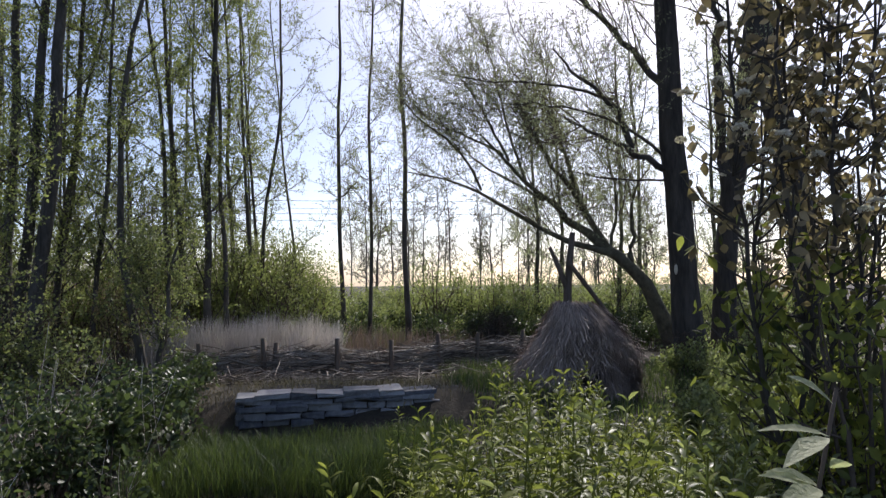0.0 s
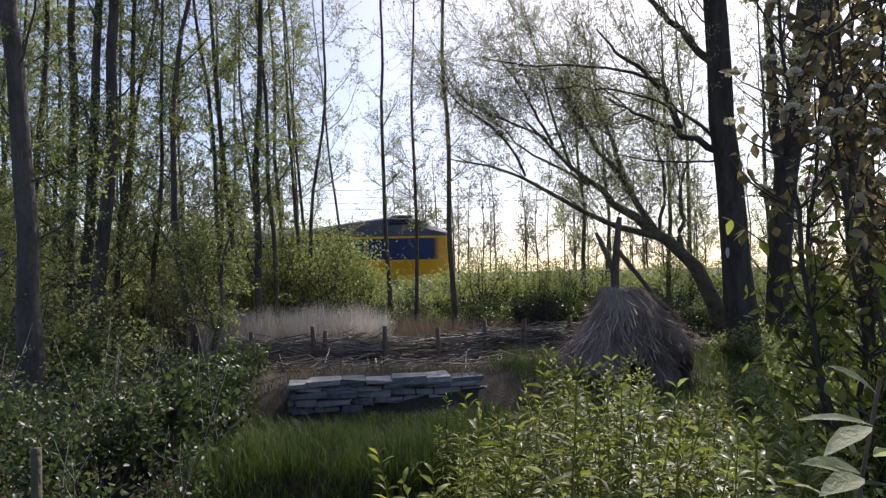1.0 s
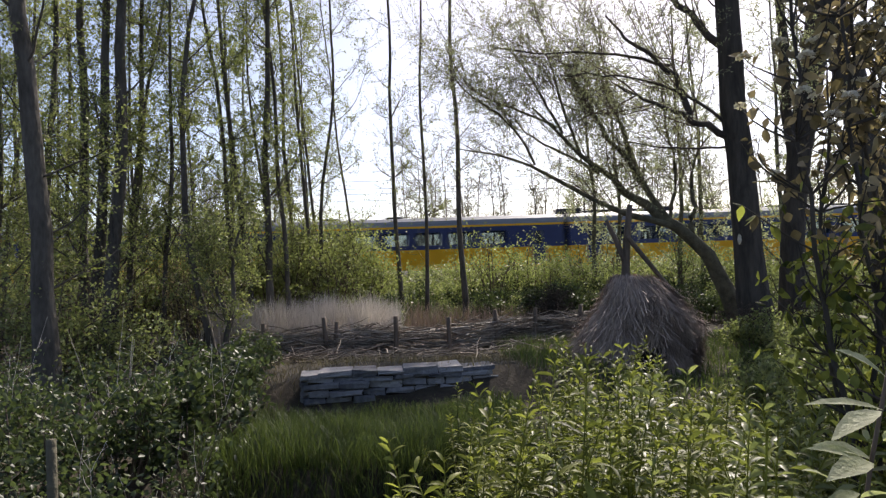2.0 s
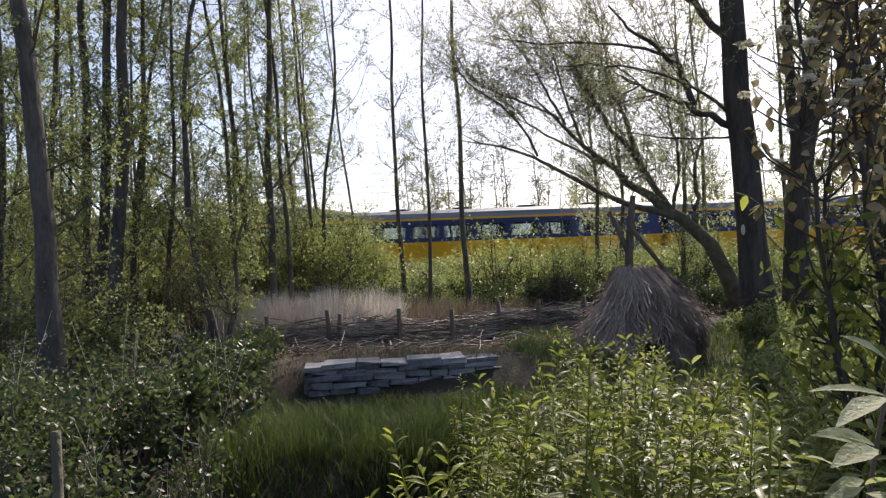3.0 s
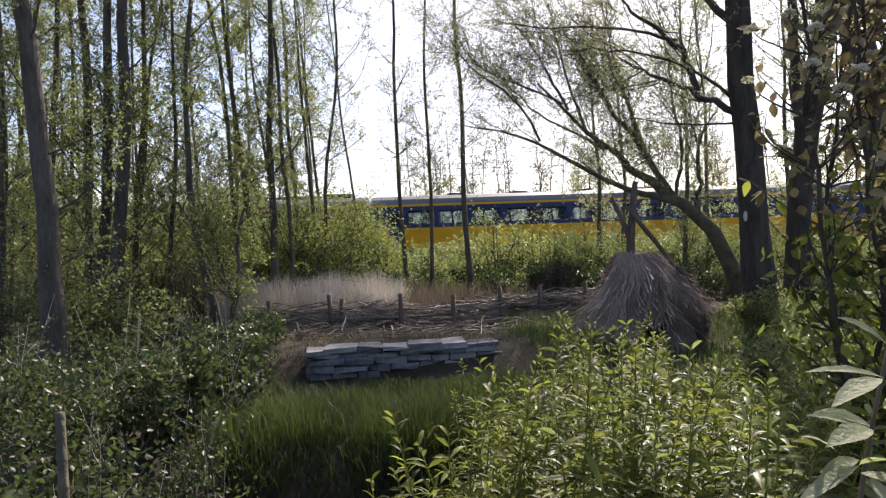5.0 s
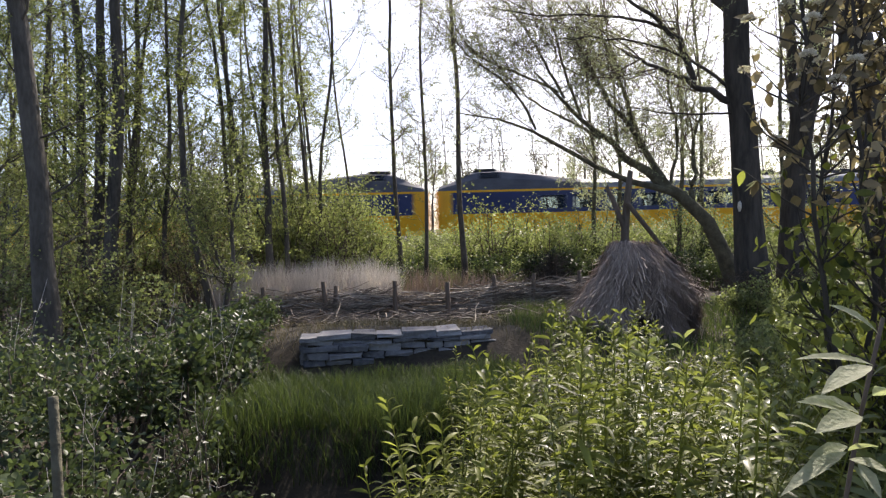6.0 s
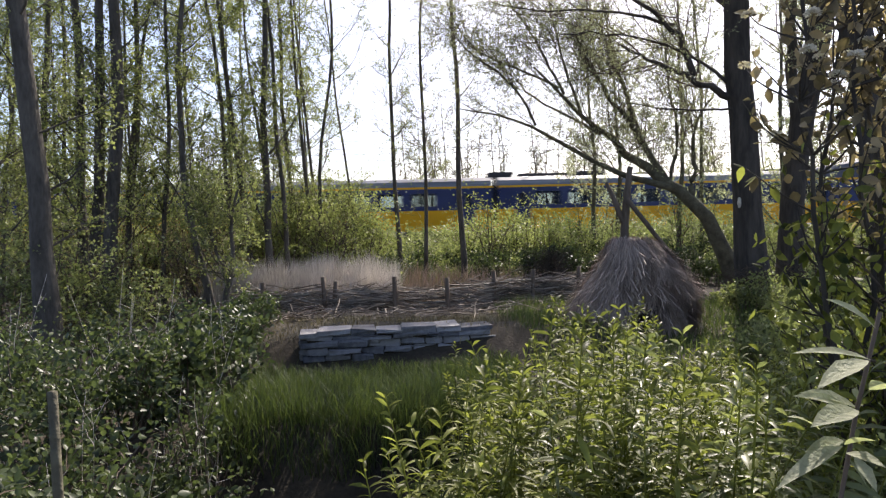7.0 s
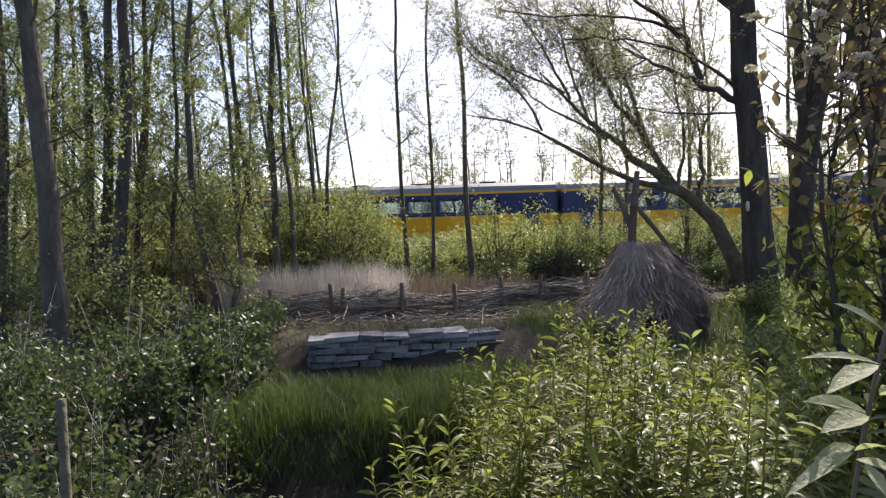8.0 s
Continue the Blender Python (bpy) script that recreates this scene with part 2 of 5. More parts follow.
def ground_z(x, y):
    x, y = np.asarray(x, float), np.asarray(y, float)
    z = 0.05 * np.sin(x * 0.9 + 0.4 * y) * np.sin(y * 0.7) + 0.03 * np.sin(2.3 * x + 1.1) * np.sin(1.9 * y)
    bank = np.clip((4.0 - np.abs(y - RAIL_Y - 2)) / 2.0 + 1, 0, 1)
    z = z * (1 - bank) + bank * 0.05
    ditch = np.clip(1 - np.abs((y - 4.05) / 1.35) ** 4, 0, 1) * np.clip(1 - np.abs((x + 0.85) / 1.8) ** 4, 0, 1)
    z = z - 0.65 * ditch
    terrace = np.clip((y - 7.75) / 0.3, 0, 1) * np.clip((11.4 - y) / 2.6, 0, 1) * np.clip(1.6 - np.abs(x + 0.3) / 1.9, 0, 1)
    return z + 0.33 * terrace


def make_ground():
    s = np.linspace(-1, 1, 260)
    ax = np.sinh(s * 5.2) / math.sinh(5.2) * 900
    gx, gy = np.meshgrid(ax, ax + 6, indexing="ij")
    gz = ground_z(gx, gy)
    v = np.stack([gx, gy, gz], -1).reshape(-1, 3)
    n = len(s)
    i, j = np.meshgrid(np.arange(n - 1), np.arange(n - 1), indexing="ij")
    f = np.stack([i * n + j, (i + 1) * n + j, (i + 1) * n + j + 1, i * n + j + 1], -1).reshape(-1, 4)
    tagged(new("ground", mesh_np("ground", v, f, M_ground, True)), "damp dark soil with leaf litter and dry stalks", "ground", kind="structure")
    # flat, glossy, near-black sheet set low in the ditch
    bm = bmesh.new()
    bmesh.ops.create_grid(bm, x_segments=12, y_segments=12, size=1.5, matrix=Matrix.Translation((-0.85, 4.05, -0.50)) @ Matrix.Diagonal((1.25, 1, 1, 1)))
    me = bpy.data.meshes.new("water")
    bm.to_mesh(me)
    bm.free()
    me.materials.append(M_ditch_sheet)
    tagged(new("water", me), "smooth near-black sheet lying low in the ditch", "water", kind="structure")


make_ground()


# ---------------------------------------------------------------- trees
def branch_path(start, way, length, rise, wobble, k=6):
    d = unit(np.asarray(way, float))
    p, out = np.asarray(start, float).copy(), []
    step = length / (k - 1)
    for _ in range(k):
        out.append(p.copy())
        d = unit(d + np.array([0, 0, rise]) + rng.normal(size=3) * wobble)
        p = p + d * step
    return np.array(out)


def grow_many(start, way, length, rise, wobble, k):
    d, p = unit(way), start.copy()
    out = np.empty((len(start), k, 3))
    for i in range(k):
        out[:, i] = p
        d = unit(d + np.array([0, 0, rise]) + rng.normal(size=d.shape) * wobble)
        p = p + d * (length / (k - 1))[:, None]
    return out


def clothe(tubes, sites, limb, r0, twigs, twig_len, leaf_per, rise, first=0.25, sub=2, tmin=0.0035):
    """Twigs with leaf sites along a limb."""
    u = rng.uniform(first, 1, twigs) * (len(limb) - 1)
    i = np.minimum(u.astype(int), len(limb) - 2)
    seg = limb[i + 1] - limb[i]
    tl = twig_len * rng.uniform(0.5, 1.2, twigs)
    tw = grow_many(limb[i] + seg * (u - i)[:, None], seg + rng.normal(size=(twigs, 3)) * 0.75 * np.linalg.norm(seg, axis=1, keepdims=True) * 2, tl, rise, 0.22, 4)
    tr = max(r0 * 0.2, tmin)
    tubes.add_many(tw, np.linspace(tr, tr * 0.4, 4))
    base = np.repeat(tw, sub, axis=0)
    n2 = len(base)
    j = rng.integers(0, 3, n2)
    idx = np.arange(n2)
    t2 = grow_many(base[idx, j], unit(base[idx, j + 1] - base[idx, j]) + rng.normal(size=(n2, 3)) * 0.5, np.repeat(tl, sub) * 0.55, rise, 0.25, 3)
    tubes.add_many(t2, np.linspace(tr * 0.6, tr * 0.3, 3))
    for q, share in ((tw, 0.4), (t2, 0.6)):
        m = int(twigs * leaf_per * share)
        if not m:
            continue
        e = rng.integers(0, len(q), m)
        w = rng.uniform(0.15, 1, m) * (q.shape[1] - 1)
        c = np.minimum(w.astype(int), q.shape[1] - 2)
        go = q[e, c + 1] - q[e, c]
        sites.append((q[e, c] + go * (w - c)[:, None] + rng.normal(size=(m, 3)) * 0.025, go))


def make_tree(name, label, trunk, r0, r1, bark, leaf, group="", limbs=(), n_limb=14, limb_len=1.6, limb_from=0.3, twigs=6, twig_len=0.7, leaf_per=14,
              leaf_len=0.06, leaf_w=0.04, rise=0.12, sides=8, limb_up=0.5, own_twigs=0, flare=1.35, tmin=0.0035, split=True, pull=(0, 0, 0.25), taper=1.0, sub=2):
    """A tree: trunk with its limbs, twigs, and a crown of single leaves."""
    base = Vector(trunk[0])
    root = tagged(new(name), label, "tree", group)
    root.location = base
    off = np.array(base)
    path = smooth_path(trunk, 16) - off
    rad = r1 + (r0 - r1) * np.linspace(1, 0, 16) ** taper
    rad[0] *= flare
    rad[1] *= 1 + (flare - 1) * 0.4
    path[1:-1] += rng.normal(size=(14, 3)) * r0 * 0.12
    if r0 < 0.12:
        bow = np.linspace(0, 1, 16)
        path[:, 0] += 0.04 * np.sin(bow * rng.uniform(9, 17) + rng.uniform(0, 6)) * np.minimum(bow * 4, 1)
    t = Tubes()
    t.add(path, rad, sides)
    mesh_part("trunk", t.mesh("trunk", bark), root)
    rest, sites = Tubes(), []
    twig_mat = bark if r0 < 0.2 else M_twig

    def bough(start, way, ln, rr):
        tw = Tubes() if split else rest
        br = branch_path(start, way, ln, rise, 0.13, 7)
        shift = br[0].copy() if split else np.zeros(3)
        tw.add(br - shift, np.linspace(rr, max(rr * 0.25, tmin), 7), 4)
        own = []
        clothe(tw, own, br - shift, rr, twigs, twig_len, leaf_per, rise, tmin=tmin, sub=sub)
        sites.extend((p + shift, d) for p, d in own)
        if split:
            o = mesh_part("branch", tw.mesh("branch", twig_mat), root)
            o.location = shift

    for pts, ra, rb, cnt in limbs:
        lp = smooth_path(np.asarray(pts, float) - off, 14)
        lp[1:-1] += rng.normal(size=(12, 3)) * ra * 0.35
        lt = Tubes()
        lt.add(lp, np.linspace(ra, rb, 14), 7)
        mesh_part("limb", lt.mesh("limb", bark), root)
        for _ in range(cnt):
            i = int(rng.uniform(0.2, 1) * 12)
            d = unit(lp[i + 1] - lp[i]) + rng.normal(size=3) * 0.5 + np.array(pull)
            bough(lp[i], d, limb_len * rng.uniform(0.5, 1.1), min(max(rb * 0.6, ra * 0.2), 0.018))
        clothe(rest, sites, lp, rb, max(4, cnt), twig_len, leaf_per, rise, 0.4, tmin=tmin, sub=sub)
    for k in range(n_limb):
        u = rng.uniform(limb_from, 0.98) * 15
        i = min(int(u), 14)
        az = rng.uniform(0, 2 * np.pi)
        d = np.array([math.cos(az), math.sin(az), limb_up + rng.uniform(-0.3, 0.5)])
        ln = limb_len * rng.uniform(0.45, 1.15) * (1.15 - 0.5 * u / 15)
        bough(path[i], d, ln, max(min(rad[i] * 0.32, 0.008 + 0.007 * ln), tmin))
    if own_twigs:
        clothe(rest, sites, path, r1, own_twigs, twig_len * 0.8, leaf_per, rise, 0.1, tmin=tmin, sub=sub)
    if rest.v:
        tagged(mesh_part("twigwork", rest.mesh("twigwork", twig_mat), root), kind="stuff")
    if sites:
        p = np.concatenate([q[0] for q in sites])
        d = unit(np.concatenate([q[1] for q in sites])) + rng.normal(size=(len(p), 3)) * 0.9
        q = rng.uniform(0.6, 1.25, len(p))
        mesh_part("crown", leaves("crown", p, d, leaf_len * q, leaf_w * q, leaf), root)
    return root


def to_ground(pts, top):
    """Carries a trunk's line down to the soil and up to its tip."""
    a, b = np.array(pts[0]), np.array(pts[1])
    d = (b - a) / (b[2] - a[2])
    foot = a - d * (a[2] - float(ground_z(a[0], a[1])) + 0.05) * np.array([0.6, 0.6, 1])
    c, e = np.array(pts[-2]), np.array(pts[-1])
    d2 = (e - c) / (e[2] - c[2]) * 0.5 + np.array([0, 0, 0.5])
    return [foot, *map(np.array, pts), e + d2 * (top - e[2])]


def alder(pts, r, top, n_limb=14, leaf_per=41, limb_from=0.10, label="slender grey-brown alder with thin young leaves", limb_len=1.7, own=10):
    return make_tree("alder_tree", label, to_ground(pts, top), r * 1.08, max(r * 0.32, 0.012), M_bark, M_leaf_young, "slim trees of the grove",
                     n_limb=n_limb, limb_len=limb_len, limb_from=limb_from, leaf_per=leaf_per, leaf_len=0.048, leaf_w=0.035, own_twigs=own, twigs=10, tmin=0.0045)


THICK = "stout dark-barked alder trunk with sparse leafy twigs"
alder([(-5.13, 8.5, 0.68), (-5.16, 8.5, 2.22), (-5.27, 8.5, 3.69), (-5.38, 8.5, 5.01)], 0.14, 11, 20, label=THICK)
alder([(-5.72, 11.4, 1.78), (-5.49, 11.4, 3.54), (-5.47, 11.4, 4.62), (-5.47, 11.4, 6.09)], 0.123, 12, 20, label=THICK)
alder([(-6.28, 12.0, 1.8), (-6.1, 12.0, 4.27), (-5.98, 12.0, 6.33)], 0.103, 12, 22)
alder([(-6.78, 12.5, 1.81), (-6.79, 12.5, 4.39), (-6.74, 12.5, 6.54)], 0.102, 12, 22)
alder([(-7.86, 13.0, 2.07), (-7.68, 13.0, 4.53), (-7.55, 13.0, 6.75)], 0.078, 11, 22)
alder([(-6.14, 13.0, 2.01), (-5.87, 13.0, 5.02), (-5.78, 13.0, 6.69)], 0.067, 11, 22)
alder([(-6.59, 14.0, 2.04), (-6.2, 14.0, 5.4), (-5.86, 14.0, 7.07)], 0.054, 10.5, 20)
alder([(-4.12, 11.5, 0.73), (-4.38, 11.5, 1.73), (-4.54, 11.5, 3.52), (-4.53, 11.5, 5.0), (-4.23, 11.5, 5.98)], 0.064, 10, 24)
alder([(-5.24, 12.5, 1.87), (-5.14, 12.5, 3.26), (-5.03, 12.5, 5.3), (-5.07, 12.5, 6.48)], 0.048, 10, 22)
alder([(-4.6, 14.3, 2.96), (-4.81, 14.3, 5.67), (-5.04, 14.3, 7.15)], 0.055, 11, 18)
alder([(-4.4, 14.6, 2.91), (-4.7, 14.6, 5.62), (-4.86, 14.6, 7.26)], 0.069, 11.5, 18)
alder([(-3.68, 14.0, 2.42), (-3.63, 14.0, 5.19), (-3.61, 14.0, 6.99)], 0.078, 12, 20)
alder([(-3.4, 14.2, 2.79), (-3.53, 14.2, 5.23), (-3.63, 14.2, 6.58)], 0.055, 10, 16)
alder([(-4.03, 15.0, 3.0), (-4.25, 15.0, 5.32), (-4.33, 15.0, 7.39)], 0.039, 10, 16)
alder([(-3.25, 16.0, 3.05), (-3.4, 16.0, 5.67), (-3.55, 16.0, 7.73)], 0.048, 11, 16, 20)
alder([(-3.28, 17.0, 3.13), (-3.42, 17.0, 5.18), (-3.66, 17.0, 7.23)], 0.044, 11, 15, 20)
alder([(-2.88, 16.0, 3.04), (-2.76, 16.0, 4.55), (-2.42, 16.0, 6.59), (-2.53, 16.0, 7.7)], 0.048, 11, 15, 20)
alder([(-2.23, 17.0, 1.34), (-2.38, 17.0, 2.66), (-2.48, 17.0, 4.13), (-2.76, 17.0, 6.18)], 0.037, 9, 15, 20)
LONE = "lone slender alder stem with very few leaves"
alder([(-1.11, 17.5, 0.69), (-1.18, 17.5, 2.2), (-1.19, 17.5, 4.45), (-1.28, 17.5, 6.26), (-1.24, 17.5, 8.21)], 0.060, 12, 20, 9, 0.3, LONE, 1.1, 8)
alder([(-0.41, 17.2, 0.68), (-0.38, 17.2, 3.64), (-0.35, 17.2, 5.41), (-0.49, 17.2, 6.45), (-0.38, 17.2, 8.07)], 0.052, 11, 24, 10, 0.25, LONE, 1.1, 10)
alder([(0.55, 16.5, 0.97), (0.51, 16.5, 2.11), (0.48, 16.5, 4.24), (0.43, 16.5, 5.66), (0.42, 16.5, 7.78)], 0.071, 12, 20, 9, 0.3, LONE, 1.1, 8)
alder([(-9.91, 15.0, 2.16), (-9.54, 15.0, 4.99), (-9.18, 15.0, 7.56)], 0.052, 11, 20)
alder([(-9.08, 16.0, 2.15), (-9.0, 16.0, 5.17), (-8.97, 16.0, 7.92)], 0.055, 11, 20)
for x, y in ((-7.4, 10.8), (-8.3, 12.2), (-9.6, 13.8)):
    alder([(x, y, 1.0), (x + 0.1, y, 3.5), (x + 0.15, y, 6.0)], 0.07, 11, 24)
for k in range(17):
    x, y = rng.uniform(-14.5, -3.6), rng.uniform(17, 30)
    x *= y / 19
    lean = rng.uniform(-0.3, 0.3)
    alder([(x, y, 1.0), (x + lean * 0.5, y, 4.0), (x + lean, y, 7.0)], rng.uniform(0.035, 0.07), rng.uniform(10, 13), 16, 42, own=14)

FINE = dict(leaf_len=0.062, leaf_w=0.019)
make_tree("willow_tree", "leaning crack willow with low spreading limbs and fine pale leaves",
          [(6.65, 14.5, -0.1), (6.29, 14.5, 0.86), (5.87, 14.5, 1.68), (5.39, 14.5, 2.25), (4.84, 14.5, 2.56), (4.23, 14.5, 3.0), (3.5, 14.5, 3.57), (3.01, 14.5, 4.12), (2.65, 14.5, 4.56), (2.11, 14.5, 5.03)],
          0.23, 0.022, M_bark_willow, M_leaf_willow,
          limbs=[([(5.39, 14.5, 2.25), (4.56, 14.42, 2.48), (3.8, 14.33, 2.67), (3.0, 14.25, 3.04), (2.09, 14.17, 3.7), (1.36, 14.08, 3.92), (0.4, 14.0, 4.08)], 0.085, 0.010, 7),
                 ([(2.09, 14.2, 3.71), (1.74, 14.1, 4.39), (1.2, 14.0, 4.92), (0.67, 13.9, 5.17), (0.21, 13.8, 5.84)], 0.032, 0.008, 9),
                 ([(5.02, 14.5, 2.45), (4.68, 14.57, 2.96), (4.46, 14.63, 3.48), (4.03, 14.7, 4.06), (3.65, 14.77, 4.65), (3.3, 14.83, 5.3), (3.14, 14.9, 6.08)], 0.085, 0.012, 15),
                 ([(4.42, 14.7, 3.55), (4.32, 14.82, 4.14), (4.17, 14.95, 4.8), (3.87, 15.07, 5.47), (3.73, 15.2, 6.41)], 0.06, 0.012, 13),
                 ([(5.55, 14.5, 2.13), (5.69, 14.68, 2.82), (5.73, 14.85, 3.47), (5.9, 15.02, 3.97), (6.33, 15.2, 4.4)], 0.07, 0.015, 10),
                 ([(2.65, 14.5, 4.56), (1.91, 14.4, 4.93), (1.17, 14.3, 5.14), (0.57, 14.2, 5.59), (0.23, 14.1, 6.29)], 0.032, 0.008, 13),
                 ([(2.77, 14.5, 4.43), (2.5, 14.62, 5.03), (2.22, 14.75, 5.63), (1.82, 14.88, 6.3), (1.4, 15.0, 7.05)], 0.036, 0.010, 15),
                 ([(3.56, 14.5, 3.52), (2.66, 14.62, 4.09), (2.13, 14.75, 4.38), (1.71, 14.88, 4.86), (1.23, 15.0, 5.47)], 0.036, 0.010, 10),
                 ([(4.69, 14.6, 2.97), (4.27, 15.0, 4.42), (3.96, 15.4, 6.07), (3.77, 15.8, 7.79)], 0.045, 0.012, 15),
                 ([(3.16, 14.6, 4.01), (2.74, 14.87, 5.45), (2.62, 15.13, 6.55), (2.37, 15.4, 7.68)], 0.038, 0.010, 15),
                 ([(5.12, 14.6, 2.45), (5.48, 15.03, 3.63), (5.34, 15.47, 5.14), (5.38, 15.9, 6.71)], 0.045, 0.012, 14)],
          n_limb=8, limb_len=1.5, limb_from=0.6, twigs=12, twig_len=0.85, leaf_per=22, rise=0.05, pull=(-0.3, 0, 0.2), tmin=0.0042, taper=1.3, sub=3, **FINE)
scarred = make_tree("poplar_tree", "massive dark furrowed trunk with an old white scar", [(6.3, 13, -0.1), (6.17, 13.0, 0.7), (5.99, 13.0, 2.94), (5.91, 13.0, 4.61), (5.85, 13.0, 6.28), (5.8, 13, 10), (5.9, 13, 14)],
          0.29, 0.16, M_bark_dark, M_leaf_willow, "big trees",
          limbs=[([(5.95, 13.0, 3.9), (5.75, 13.0, 3.99), (5.12, 12.93, 4.3), (4.34, 12.87, 4.61), (3.56, 12.8, 5.01)], 0.085, 0.014, 8),
                 ([(5.04, 13.0, 4.42), (4.83, 12.95, 4.99), (4.53, 12.9, 5.42), (3.81, 12.85, 5.89), (3.37, 12.8, 6.4)], 0.07, 0.018, 10),
                 ([(4.67, 13.0, 5.43), (3.83, 12.95, 5.63), (2.84, 12.9, 5.75), (1.95, 12.85, 5.69), (1.08, 12.8, 5.88)], 0.036, 0.008, 11),
                 ([(5.95, 13.0, 4.1), (5.75, 13.0, 4.21), (5.14, 12.95, 4.76), (4.25, 12.9, 5.13), (3.03, 12.85, 5.28), (2.37, 12.8, 5.25)], 0.040, 0.008, 9),
                 ([(5.95, 13.0, 3.8), (5.22, 12.93, 3.74), (4.43, 12.87, 3.79), (3.54, 12.8, 3.91)], 0.026, 0.008, 4),
                 ([(5.9, 13.0, 5.6), (5.2, 13.3, 6.6), (4.4, 13.5, 7.6), (3.4, 13.8, 8.4)], 0.09, 0.02, 14)],
          n_limb=18, limb_len=2.8, limb_from=0.38, twigs=10, twig_len=0.9, leaf_per=20, tmin=0.005, sides=14, **FINE)
bm = bmesh.new()
bmesh.ops.create_uvsphere(bm, u_segments=14, v_segments=9, radius=1, matrix=Matrix.Translation((5.79 - 6.3, -0.275, 1.93 + 0.1)) @ Matrix.Diagonal((0.036, 0.025, 0.10, 1)))
for v in bm.verts:
    v.co += Vector(rng.normal(size=3) * 0.006)
part("scar", bm, M_blossom, scarred, "pale bare wood scar")
make_tree("poplar_tree", "massive dark furrowed trunk forking above head height", [(7.15, 13.5, -0.1), (7.18, 13.5, 0.98), (7.29, 13.5, 2.95), (7.66, 13.5, 4.67), (7.97, 13.5, 6.4), (8.4, 13.5, 10), (8.6, 13.5, 14)],
          0.22, 0.26, M_bark_dark, M_leaf_willow, "big trees",
          limbs=[([(7.35, 13.5, 3.3), (7.2, 13.4, 4.6), (7.1, 13.3, 6.6), (6.9, 13.2, 9)], 0.13, 0.05, 6)],
          n_limb=22, limb_len=2.4, limb_from=0.28, twigs=9, twig_len=0.9, leaf_per=36, tmin=0.005, sides=14, **FINE)
make_tree("poplar_tree", "massive dark trunk leaning back over the clearing", [(7.75, 11, -0.1), (7.56, 11.0, 0.76), (7.17, 11.0, 3.61), (6.8, 11.0, 5.51), (6.3, 11, 9), (6.2, 11, 13)],
          0.26, 0.2, M_bark_dark, M_leaf_willow, "big trees", n_limb=22, limb_len=2.2, limb_from=0.25, twigs=9, twig_len=0.8, leaf_per=36, tmin=0.005, sides=14, **FINE)


for x, y, top in ((7.4, 20.5, 9.5), (8.8, 22.0, 11), (6.2, 23.0, 9), (10.4, 20.0, 10), (12.2, 22.0, 11), (5.0, 21.5, 8)):
    make_tree("birch_tree", "slender birch veiled in pale young spring leaves", [(x, y, -0.05), (x + rng.uniform(-.2, .2), y, top * 0.5), (x + rng.uniform(-.4, .4), y, top)], 0.09, 0.02, M_bark_willow, M_leaf_willow,
              "trees behind the willow", n_limb=22, limb_len=2.0, limb_from=0.12, twigs=7, twig_len=0.9, leaf_per=34, leaf_len=0.075, leaf_w=0.04, tmin=0.006)


def far_trees():
    for k in range(126):
        x = -70 + k * 1.2 + rng.uniform(-0.7, 0.7)
        y = rng.uniform(58, 84)
        if -13 < x * 70 / y < -4.2:
            continue
        h = rng.uniform(9.5, 14.5) * y / 70
        make_tree("distant_tree", "bare-looking distant tree with a thin crown in first leaf", [(x, y, -0.05), (x + rng.uniform(-.3, .3), y, h * 0.5), (x + rng.uniform(-.7, .7), y, h)],
                  0.11, 0.03, M_bark, M_leaf_far, "tree row beyond the railway", n_limb=20, limb_len=rng.uniform(2.4, 4.2), limb_from=0.15, twigs=6, twig_len=1.5, leaf_per=9,
                  leaf_len=0.17, leaf_w=0.11, sub=1, sides=5, limb_up=rng.uniform(0.5, 1.2), rise=0.13, tmin=0.015, split=False)


far_trees()


